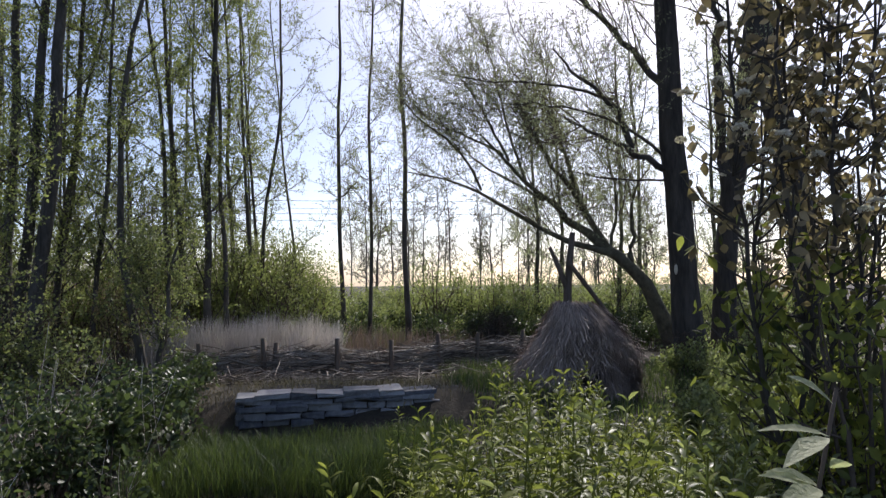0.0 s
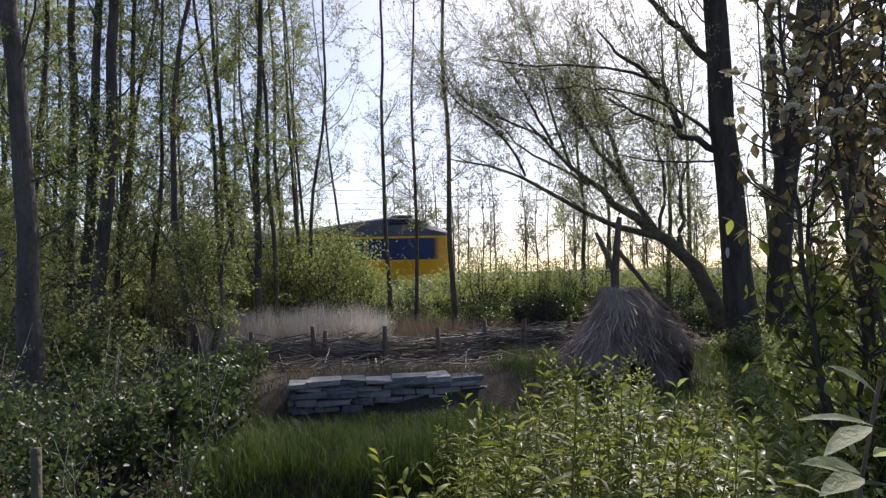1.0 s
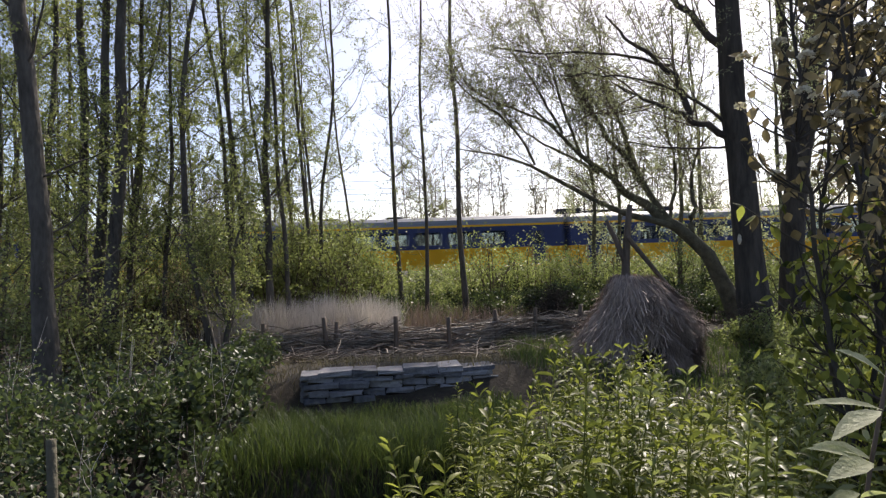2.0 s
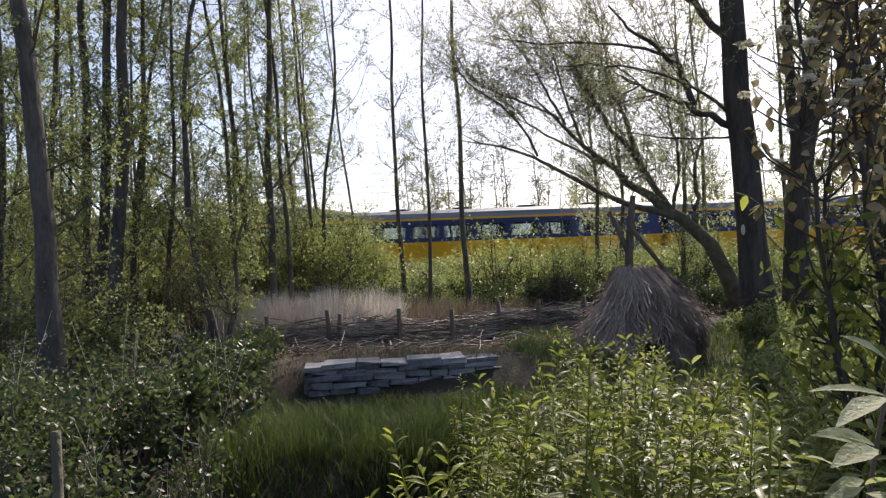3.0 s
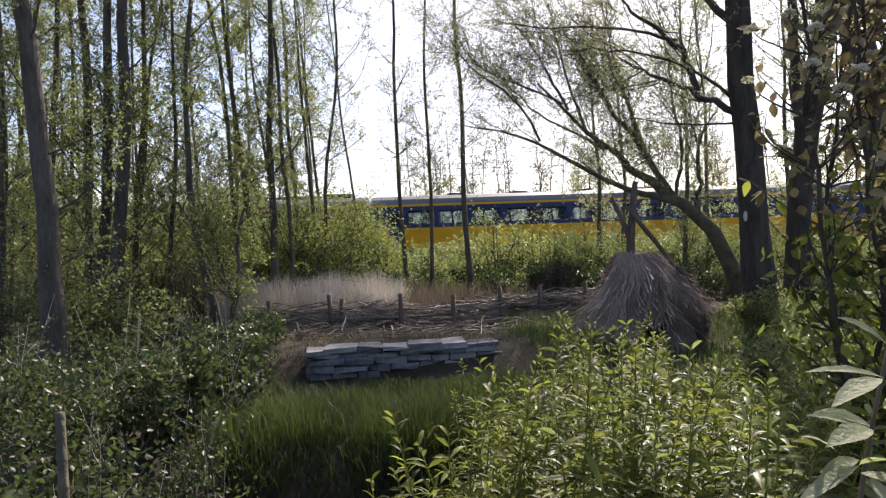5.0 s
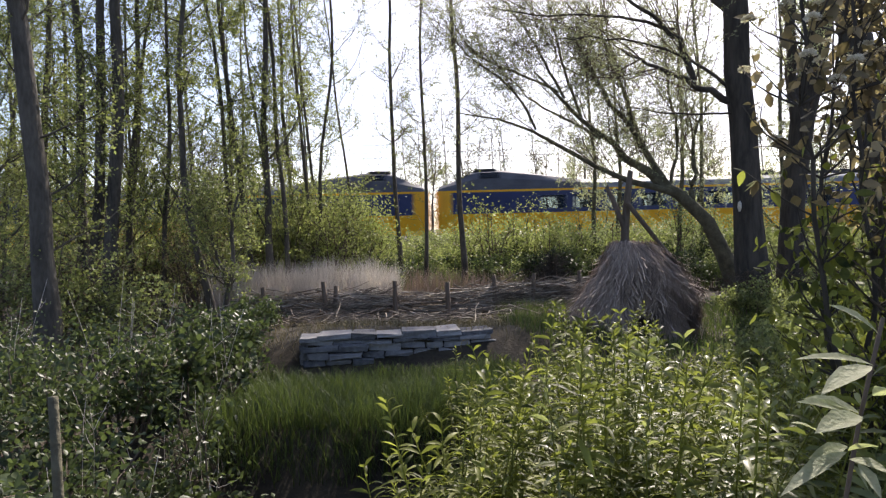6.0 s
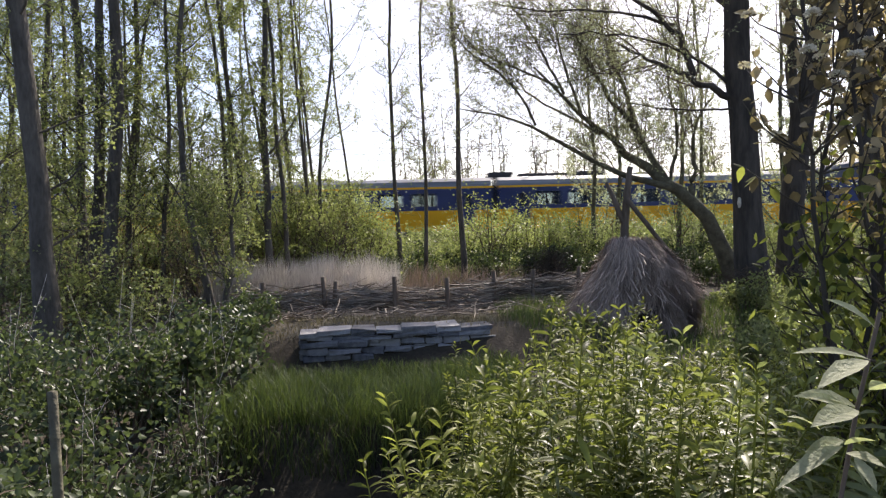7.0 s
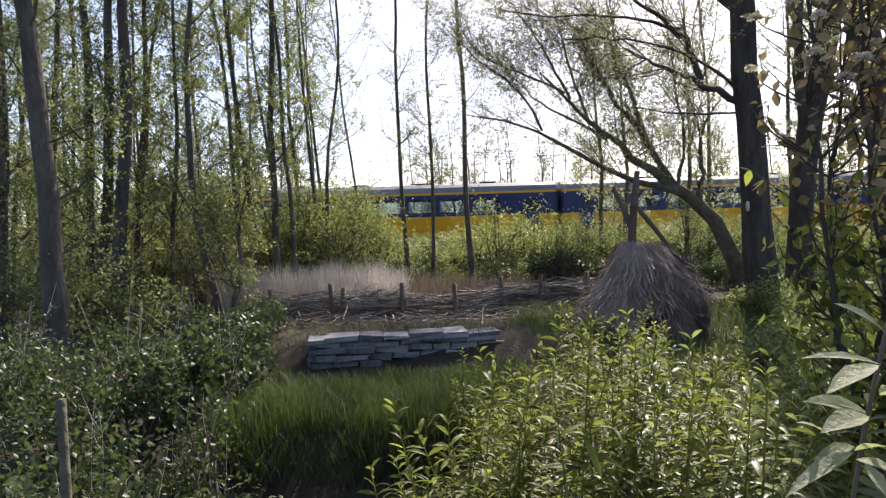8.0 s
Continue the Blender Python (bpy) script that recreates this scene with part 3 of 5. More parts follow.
# ---------------------------------------------------------------- shrubs and herbs
def bush(name, label, x, y, rx, ry, h, n, leaf, leaf_len, leaf_w, stems=9, group="", z0=None, fine=False, category="shrub", hole=0.35):
    gz = float(ground_z(x, y)) if z0 is None else z0
    root = tagged(new(name), label, category, group)
    root.location = (x, y, gz)
    tips = []
    for _ in range(stems):
        t = Tubes()
        az, s = rng.uniform(0, 2 * np.pi), math.sqrt(rng.uniform(0.02, 1))
        end = np.array([math.cos(az) * rx * s * 0.9, math.sin(az) * ry * s * 0.9, h * rng.uniform(0.72, 1.02) * math.sqrt(max(0.05, 1.05 - s * s * 0.8))])
        st = np.array([math.cos(az) * rx * 0.18, math.sin(az) * ry * 0.18, -0.03])
        mid = (st + end) / 2 + np.array([0, 0, 0.12 * h]) + rng.normal(size=3) * 0.06 * h
        p = smooth_path([st, mid, end], 8)
        r = 0.006 + 0.009 * h
        t.add(p, np.linspace(r, r * 0.3, 8), 5)
        tips.append(p)
        for _ in range(5):
            i = rng.integers(2, 7)
            b = branch_path(p[i], unit(p[min(i + 1, 7)] - p[i - 1]) + rng.normal(size=3) * 0.6, h * 0.33, 0.1, 0.2, 5)
            t.add(b, np.linspace(r * 0.4, r * 0.15, 5), 3)
            tips.append(b)
        mesh_part("stem", t.mesh("stem", M_twig), root)
    # leaves gather in clumps round the twigs
    pick = rng.integers(0, len(tips), n)
    P, D = np.empty((n, 3)), np.empty((n, 3))
    for k in range(len(tips)):
        sel = np.nonzero(pick == k)[0]
        q = tips[k]
        u = rng.uniform(hole, 1, len(sel)) ** 0.7 * (len(q) - 1)
        i = np.minimum(u.astype(int), len(q) - 2)
        P[sel] = q[i] + (q[i + 1] - q[i]) * (u - i)[:, None] + rng.normal(size=(len(sel), 3)) * 0.10 * h * np.array([1, 1, 0.7])
        D[sel] = unit(q[i + 1] - q[i]) + rng.normal(size=(len(sel), 3)) * 0.8
    P[:, 2] = np.maximum(P[:, 2], 0.02)
    s = rng.uniform(0.6, 1.25, n)
    mesh_part("foliage", leaves("foliage", P, D, leaf_len * s, leaf_w * s, leaf, 0.2, fine), root)
    return root


def herb(x, y, h, n_pairs, leaf_len, leaf_w, leaf=M_leaf_herb, lean=0.12, label="upright herb shoot with narrow drooping leaves", mass=None):
    """A single upright shoot with narrow arching leaves set round its stem; with mass, it is gathered there instead."""
    foot = np.array([x, y, float(ground_z(x, y))])
    top = np.array([rng.normal() * lean * h, rng.normal() * lean * h, h])
    p = smooth_path([(0, 0, -0.03), top * 0.5 + np.array([*rng.normal(size=2) * 0.02, 0]), top], 9)
    P, D, S = [], [], []
    for k in range(n_pairs):
        u = (0.22 + 0.78 * (k + 0.5) / n_pairs)
        f = u * 8
        i = min(int(f), 7)
        c = p[i] + (p[i + 1] - p[i]) * (f - i)
        az = k * 2.4 + rng.uniform(-0.3, 0.3)
        up = 0.25 + 1.3 * max(0, u - 0.75) * 4
        for e in (0, np.pi):
            P.append(c)
            D.append((math.cos(az + e), math.sin(az + e), up))
            S.append((0.65 + 0.6 * math.sin(min(u, 0.95) * 3.0)) * rng.uniform(0.75, 1.15))
    P, D, S = np.array(P), np.array(D), np.array(S)
    face = np.array([[0, 0, 1.0]]) + rng.normal(size=(len(P), 3)) * 0.45
    D = D + rng.normal(size=D.shape) * 0.14
    if mass is not None:
        mass[0].add(p + foot, np.linspace(0.005, 0.002, 9), 4)
        mass[1].append((P + foot, D, leaf_len * S, leaf_w * S ** 0.5, face))
        return
    root = tagged(new("leafy_shoot"), label, "plant", "shoots on the near bank")
    root.location = foot
    t = Tubes()
    t.add(p, np.linspace(0.005, 0.002, 9), 5)
    mesh_part("stem", t.mesh("stem", M_leaf_herb), root)
    mesh_part("leaves", leaves("leaves", P, D, leaf_len * S, leaf_w * S ** 0.5, leaf, 0.42, True, face), root)


def near_bank():
    # clump of shoots on the sunny side
    mass, single = (Tubes(), []), 0
    for _ in range(560):
        y = rng.uniform(2.2, 5.4)
        q = rng.uniform(-0.09, 0.60)
        crest = float(np.interp(q, [-0.09, -0.05, 0.02, 0.06, 0.27, 0.36, 0.60], [0.40, 0.68, 1.08, 1.27, 1.24, 1.02, 0.92]))
        h = min(1.65 - (1.65 - crest) * y / 3.2, 1.35) * rng.uniform(0.45, 1.0) ** 0.7
        if h < 0.15 or math.sin(q * 26 + 1) * math.sin(y * 4.3) > 0.45:
            continue
        k = rng.uniform(0.65, 1.1)
        # shade put in by leaf material: hedge leaves, more often to the right
        shaded = rng.uniform() < np.interp(q, [0.15, 0.45], [0.1, 0.65])
        far = y > 4.2 or single > 290
        single += not far
        herb(q * y, y, h, int((9 + h * 9) / k), 0.125 * k, 0.0225 * k, M_leaf_hedge if shaded else M_leaf_herb, lean=0.16, mass=mass if far else None)
    root = tagged(new("herb_thicket"), "dense far side of the sunlit herb thicket", "herbs", kind="stuff")
    mesh_part("stems", mass[0].mesh("stems", M_leaf_herb), root)
    P, D, L, W, N = (np.concatenate(q) for q in zip(*mass[1]))
    mesh_part("leaves", leaves("leaves", P, D, L, W, M_leaf_herb, 0.42, True, N), root)


near_bank()
SHRUB = "dark glossy-leaved shrub on the shaded bank"
for x, y, rx, ry, h, n in ((-2.3, 3.5, 0.9, 0.8, 1.05, 4200), (-1.5, 3.2, 0.55, 0.6, 0.8, 2600), (-2.9, 4.6, 1.0, 0.9, 0.8, 3800), (-1.75, 4.6, 0.6, 0.6, 0.95, 2600), (-3.8, 5.2, 1.2, 1.0, 0.9, 3600),
                           (-2.2, 5.8, 0.7, 0.7, 0.75, 2400), (-3.2, 6.8, 1.2, 1.0, 0.85, 3600), (-5.0, 6.6, 1.3, 1.1, 0.85, 3600), (-1.6, 2.3, 0.55, 0.5, 0.62, 2200), (-2.4, 7.5, 0.5, 0.45, 0.72, 1800), (-2.75, 8.3, 0.7, 0.6, 0.8, 2200), (-2.9, 10.2, 0.6, 0.5, 0.55, 1500), (-2.3, 6.6, 0.5, 0.5, 0.7, 1600), (-2.1, 2.5, 0.5, 0.5, 0.8, 2200), (-2.0, 4.1, 0.6, 0.5, 0.7, 2200), (-1.3, 2.75, 0.4, 0.4, 0.5, 1500), (-1.0, 2.15, 0.4, 0.35, 0.42, 1300), (-1.7, 3.7, 0.5, 0.45, 0.6, 1800), (-2.6, 5.3, 0.6, 0.6, 0.9, 2200)):
    size, shape = rng.uniform(0.05, 0.075), rng.uniform(0.45, 0.7)
    bush("bank_shrub", SHRUB, x, y, rx, ry, h, int(n * 0.62), M_leaf_shrub, size, size * shape, 10, "shrubs of the shaded bank", fine=True)
for x, y, rx, ry, h, n in ((-5.6, 9.6, 1.5, 1.0, 1.7, 4500), (-4.5, 9.2, 1.0, 0.8, 1.1, 3200), (-7.4, 9.8, 1.4, 1.0, 2.0, 4000), (-5.4, 15.2, 1.5, 1.0, 2.4, 5000), (-3.7, 15.4, 1.3, 0.9, 2.3, 5000),
                           (-6.6, 13.8, 1.6, 1.0, 2.6, 5000), (-8.6, 13.0, 1.6, 1.2, 2.8, 4500), (-2.6, 15.4, 1.1, 0.9, 2.3, 4200), (-10.5, 15.5, 2.0, 1.4, 3.0, 4500), (-5.6, 15.6, 1.6, 1.0, 3.2, 5500), (-4.0, 16.2, 1.5, 1.0, 3.0, 5500), (-7.6, 16.5, 1.8, 1.0, 3.4, 5500), (-3.0, 18.0, 1.3, 1.0, 2.6, 4500), (-12.5, 14.0, 2.0, 1.2, 3.4, 4500)):
    bush("thicket_bush", "green undergrowth bush below the grove", x, y, rx, ry, h, int(n * 0.75), M_leaf_young if y > 13 else M_leaf_hedge, 0.06, 0.04, 12, "undergrowth of the grove")
for x, y, rx, h in ((-2.0, 17.6, 0.7, 2.55), (-2.75, 17.0, 0.8, 2.85), (-3.5, 16.4, 0.8, 2.9)):
    bush("spring_bush", "fresh light-green bush in sunlight", x, y, rx, 0.7, h, 6500, M_leaf_young, 0.065, 0.045, 14, "fresh green bushes")
for x, y, rx, h in ((5.7, 12.1, 0.9, 0.75), (6.9, 12.4, 0.8, 0.8), (4.7, 12.7, 0.8, 0.55)):
    bush("brush_tangle", "tangle of bare grey twigs at the foot of the big trees", x, y, rx, 0.4, h, 900, M_twig, 0.16, 0.007, 12, "brush at the big trees", category="brushwood")
bush("brush_bundle", "dark dense bundle of brushwood", 2.4, 14.3, 0.16, 0.16, 1.05, 2400, M_bark_dark, 0.13, 0.012, 16, category="brushwood")


def hedge():
    for k in range(26):
        y = rng.uniform(15.6, 19.5)
        x = rng.uniform(-0.14, 0.42) * y
        bush("dark_scrub", "low dark-leaved scrub with shaded gaps", x, y, rng.uniform(0.6, 1.1), 0.6, rng.uniform(0.7, 1.15), 1500, M_leaf_shrub, 0.085, 0.055, 7, "dark scrub behind the fence")
    for k in range(80):
        y = rng.uniform(18.5, 35.5)
        x = rng.uniform(-0.62, 0.62) * y
        h = rng.uniform(1.0, 1.35) + 0.016 * (y - 18)
        if rng.uniform() < 0.16 and abs(x / y + 0.1) > 0.07:
            h *= 1.6
        bush("scrub_bush", "scrub bush with small yellow-green leaves", x, y, rng.uniform(1.2, 2.0), 1.2, h, 1800, M_leaf_hedge, 0.08, 0.055, 7, "scrub before the railway")

    for k in range(30):
        x = -26 + k * 1.75 + rng.uniform(-0.5, 0.5)
        y = rng.uniform(33.2, 35.6)
        bush("scrub_bush", "scrub bush with small yellow-green leaves", x, y, rng.uniform(1.2, 1.7), 0.9, rng.uniform(1.35, 1.85), 1500, M_leaf_hedge, 0.10, 0.07, 6, "scrub before the railway")


hedge()
for x, y, h in ((-4.7, 12.4, 1.7), (-5.3, 13.9, 1.9), (-6.1, 11.6, 1.6), (-7.4, 14.5, 2.3)):
    bush("bronze_bush", "airy bush with bronze-brown young leaves", x, y, 0.9, 0.7, h, 1500, M_leaf_branch, 0.055, 0.036, 8, "undergrowth of the grove")
make_tree("young_tree", "small bushy tree forking low with green leaves", [(-3.63, 11, -0.05), (-3.6, 11, 0.6), (-3.52, 11, 1.2), (-3.4, 11, 2.3)], 0.06, 0.02, M_bark, M_leaf_hedge, limbs=[([(-3.6, 11, 0.75), (-3.75, 11, 1.3), (-3.95, 11, 2.0)], 0.035, 0.012, 6)],
          n_limb=15, limb_len=1.1, limb_from=0.35, twigs=7, twig_len=0.5, leaf_per=30, leaf_len=0.05, leaf_w=0.034)
for x, y, h in ((1.5, 18.2, 2.7), (2.3, 19.0, 2.4), (3.0, 18.5, 2.0), (0.8, 19.5, 1.9), (4.0, 18.8, 2.2), (3.5, 20, 2.2), (5.2, 19.5, 2.2), (6.6, 18.5, 2.3)):
    bush("sapling", "thin sapling with scattered sunlit leaves", x, y, 0.6, 0.5, h, 1300, M_leaf_young, 0.07, 0.048, 6, "saplings")
for x, y, rx, ry, h, n in ((5.2, 8.4, 0.8, 0.7, 0.75, 2200), (4.4, 7.0, 0.9, 0.7, 0.6, 2200), (3.6, 5.4, 0.9, 0.7, 0.75, 2600), (2.7, 3.9, 0.6, 0.6, 0.75, 2200), (6.6, 9.2, 1.0, 0.8, 0.9, 2200), (7.6, 15.0, 1.5, 1.0, 1.3, 2500), (9.6, 15.5, 1.5, 1.0, 1.6, 2500),
                           (4.6, 16.6, 1.0, 0.9, 1.2, 2200), (1.75, 2.6, 0.6, 0.5, 0.62, 2400), (2.3, 3.1, 0.6, 0.6, 0.7, 2400), (1.35, 1.9, 0.45, 0.4, 0.5, 1800), (2.9, 4.8, 0.8, 0.6, 0.6, 2200), (1.5, 2.9, 0.45, 0.4, 0.5, 1800), (2.1, 3.7, 0.6, 0.5, 0.6, 2000), (5.6, 10.8, 0.9, 0.6, 0.7, 1800), (7.0, 11.6, 0.9, 0.6, 0.9, 1800), (2.2, 16.4, 1.0, 0.7, 0.8, 2000), (0.6, 17.4, 1.0, 0.7, 0.7, 1800), (4.7, 8.9, 0.7, 0.5, 0.55, 1800), (5.4, 9.7, 0.7, 0.5, 0.6, 1800), (4.1, 8.1, 0.6, 0.5, 0.5, 1700), (5.0, 10.7, 0.8, 0.5, 0.5, 1600), (3.9, 7.3, 0.6, 0.5, 0.5, 1700), (6.0, 9.0, 0.8, 0.5, 0.7, 1800), (3.3, 6.4, 0.7, 0.5, 0.55, 1800), (6.3, 10.2, 0.8, 0.5, 0.6, 1700)):
    bush("clearing_shrub", "low leafy shrub at the edge of the clearing", x, y, rx, ry, h, n, M_leaf_hedge, 0.055, 0.036, 9, "shrubs of the clearing")


for x, y, h in ((2.05, 2.75, 1.55), (2.5, 3.1, 1.75), (2.35, 2.6, 1.2)):
    bush("yellow_green_shrub", "thin shrub with glowing yellow-green leaves", x, y, 0.35, 0.3, h, 420, M_leaf_herb, 0.085, 0.042, 7, "yellow-green shrubs", fine=True)


def scatter(x0, x1, y0, y1, n):
    x, y = rng.uniform(x0, x1, n), rng.uniform(y0, y1, n)
    return np.stack([x, y, ground_z(x, y) - 0.01], 1)


def grass_stuff():
    b = scatter(-2.1, 0.8, 5.12, 7.5, 16000)
    me = blades("grass", b, rng.uniform(0.10, 0.40, len(b)) * (1.1 - 0.62 * (b[:, 1] - 5.25) / 2.25) * (1 + 0.3 * np.sin(b[:, 0] * 5 + 2 * b[:, 1]) * np.sin(b[:, 1] * 4)), rng.uniform(0.005, 0.010, len(b)), rng.uniform(0, 1.0, len(b)), M_grass)
    tagged(new("grass", me), "lush green grass before the stone wall", "grass", kind="stuff")
    b = scatter(1.0, 8.5, 5.0, 13.0, 22000)
    me = blades("meadow_grass", b, rng.uniform(0.06, 0.28, len(b)), rng.uniform(0.007, 0.013, len(b)), rng.uniform(0.1, 0.8, len(b)), M_grass)
    tagged(new("meadow_grass", me), "short patchy grass of the clearing", "grass", kind="stuff")
    b = scatter(-3.2, 3.0, 7.9, 12.2, 5000)
    me = blades("dry_grass", b, rng.uniform(0.04, 0.16, len(b)), rng.uniform(0.006, 0.012, len(b)), rng.uniform(0.3, 1.4, len(b)), M_litter)
    tagged(new("dry_grass", me), "short dry straw-coloured grass behind the wall", "grass", kind="stuff")
    b = scatter(-4.7, -0.95, 12.7, 14.8, 13000)
    me = blades("reed_bed", b, rng.uniform(0.3, 1.2, len(b)) * (0.93 + 0.09 * np.sin(b[:, 0] * 7)), rng.uniform(0.006, 0.016, len(b)), rng.uniform(0, 0.6, len(b)), M_reed)
    tagged(new("reed_bed", me), "pale dry reeds standing behind the woven fence", "reed", kind="stuff")
    b = scatter(-0.9, 2.6, 13.8, 17.0, 3000)
    me = blades("brown_reed", b, rng.uniform(0.25, 0.85, len(b)), rng.uniform(0.007, 0.014, len(b)), rng.uniform(0, 0.6, len(b)), M_reed_brown)
    tagged(new("brown_reed", me), "thin brownish reeds among scrub", "reed", kind="stuff")
    b = scatter(-14, 14, 15, 36, 16000)
    me = blades("rough_grass", b, rng.uniform(0.3, 0.8, len(b)), rng.uniform(0.012, 0.03, len(b)), rng.uniform(0, 0.6, len(b)), M_grass)
    tagged(new("rough_grass", me), "rough grass between the scrub bushes", "grass", kind="stuff")


grass_stuff()


def dry_stalks():
    for k in range(46):
        y = rng.uniform(3.2, 7.5)
        x = -y * rng.uniform(0.32, 0.68)
        g = float(ground_z(x, y))
        h = rng.uniform(0.7, 1.35)
        t = Tubes()
        p = branch_path((0, 0, -0.03), (rng.normal() * 0.25, rng.normal() * 0.25, 1), h, 0.0, 0.05, 8)
        t.add(p, np.linspace(0.0035, 0.0015, 8), 5)
        for _ in range(3):
            i = rng.integers(3, 7)
            b = branch_path(p[i], (rng.normal(), rng.normal(), 0.7), 0.18, 0.05, 0.15, 4)
            t.add(b, np.linspace(0.002, 0.001, 4), 3)
        o = tagged(new("dry_stalk", t.mesh("dry_stalk", M_reed)), "thin dry pale stalk among the shrubs", "stalk", "dry stalks of the bank")
        o.location = (x, y, g)


dry_stalks()


def marker_stake():
    x, y = -1.137, 1.9
    t = Tubes()
    t.add(np.array([(0, 0, -0.1), (0.003, 0, 0.4), (0.0, 0, 0.8), (-0.004, 0, 1.18), (-0.004, 0, 1.184)]), [0.016, 0.015, 0.015, 0.014, 0.002], 10)
    o = tagged(new("wooden_stake", t.mesh("wooden_stake", M_bark_willow)), "pale round wooden stake among shrubs", "stake")
    o.location = (x, y, float(ground_z(x, y)))


marker_stake()


# ---------------------------------------------------------------- stone wall
def stone_mesh(l, d, h, k):
    bm = bmesh.new()
    box(bm, -l / 2, l / 2, -d / 2, d / 2, 0, h)
    bmesh.ops.bevel(bm, geom=bm.edges[:], offset=min(h, l) * 0.14, segments=1, affect="EDGES")
    for v in bm.verts:
        v.co += Vector(rng.normal(size=3) * 0.009)
    me = bpy.data.meshes.new("stone")
    bm.to_mesh(me)
    bm.free()
    me.materials.append(M_stone)
    return me


def stone_wall():
    root = tagged(new("stone_wall"), "low dry-stone wall of grey blocks with a flat capping", "wall")
    root.location = (-1.68, 7.82, -0.075)
    root.rotation_euler[2] = radians(7)
    bm = bmesh.new()
    box(bm, 0.05, 2.05, 0.0, 0.36, -0.1, 0.40)
    part("hearting", bm, M_ground, root)
    z = -0.06
    row = 0
    while z < 0.38:
        h = (0.085, 0.07, 0.095, 0.075, 0.09, 0.065)[row % 6]
        if z + h > 0.36:
            h = 0.405 - z
        x = -0.02 + 0.06 * (row % 2)
        while x < 2.05:
            l = rng.uniform(0.16, 0.46)
            s = mesh_part("stone", stone_mesh(l - 0.012, 0.2, h - 0.010, row), root)
            s.location = (x + l / 2, 0.03 + rng.uniform(-0.035, 0.05), z)
            s.rotation_euler = [rng.normal() * 0.02, rng.normal() * 0.025, rng.normal() * 0.05]
            x += l
        for e in (0.11, 0.27):
            s = mesh_part("stone", stone_mesh(0.17, 0.16, h - 0.010, row), root)
            s.location = (0.04, e, z)
        z += h
        row += 1
    x = -0.05
    while x < 2.05:
        l = rng.uniform(0.22, 0.42)
        s = mesh_part("capstone", stone_mesh(l - 0.008, 0.42, rng.uniform(0.035, 0.075), 9), root)
        s.location = (x + l / 2, 0.15, 0.405)
        s.rotation_euler = [rng.normal() * 0.02, rng.normal() * 0.02, rng.normal() * 0.03]
        x += l


stone_wall()


# ---------------------------------------------------------------- woven fence
FENCE = [(-3.6, 11.6), (-2.15, 11.95), (-0.88, 12.1), (0.1, 12.4), (1.02, 12.98), (2.0, 13.5), (3.2, 14.1), (5.2, 14.0)]


def fence_at(s):
    p = np.array(FENCE)
    d = np.concatenate([[0], np.cumsum(np.linalg.norm(np.diff(p, axis=0), axis=1))])
    return np.array([np.interp(s, d, p[:, 0]), np.interp(s, d, p[:, 1])]), d[-1]


def woven_fence():
    root = tagged(new("woven_fence"), "low woven fence of loose brushwood rods between short wooden stakes", "fence")
    stakes = [(-2.15, 11.89, 0.65), (-1.97, 11.97, 0.57), (-0.88, 12.04, 0.62), (0.1, 12.25, 0.56), (1.02, 12.98, 0.62), (1.85, 13.4, 0.6), (2.9, 13.95, 0.6), (-3.2, 11.7, 0.6), (5.0, 14.05, 0.6)]
    for x, y, z in stakes:
        g = float(ground_z(x, y))
        t = Tubes()
        p = np.array([(0, 0, -0.08), (rng.normal() * 0.01, 0, (z - g) * 0.5), (rng.normal() * 0.015, 0, z - g), (0, 0, z - g + 0.002)])
        t.add(p * np.array([1, 1, 1.12]), [0.046, 0.046, 0.043, 0.002], 8)
        o = mesh_part("stake", t.mesh("stake", M_post), root)
        o.location = (x, y, g)
    total = fence_at(0)[1]
    for k in range(290):
        s0 = rng.uniform(-0.5, total - 0.6)
        ln = rng.uniform(0.7, 2.0)
        z = 0.03 + 0.44 * rng.uniform(0, 1)
        pts = []
        tilt = rng.normal() * 0.09
        for i in range(7):
            s = np.clip(s0 + ln * i / 6, 0, total)
            c, _ = fence_at(s)
            weave = 0.055 * math.sin(s * 3.1 + (k % 2) * math.pi) + rng.normal() * 0.03
            pts.append((c[0], c[1] + weave, float(ground_z(c[0], c[1])) + max(0.02, z + tilt * (i / 3 - 1)) + rng.normal() * 0.035))
        p = smooth_path(pts, 7)
        t = Tubes()
        r = rng.uniform(0.007, 0.016)
        org = p[0].copy()
        t.add(p - org, np.linspace(r, r * 0.5, 7), 5)
        o = mesh_part("rod", t.mesh("rod", M_wattle), root)
        o.location = org


woven_fence()


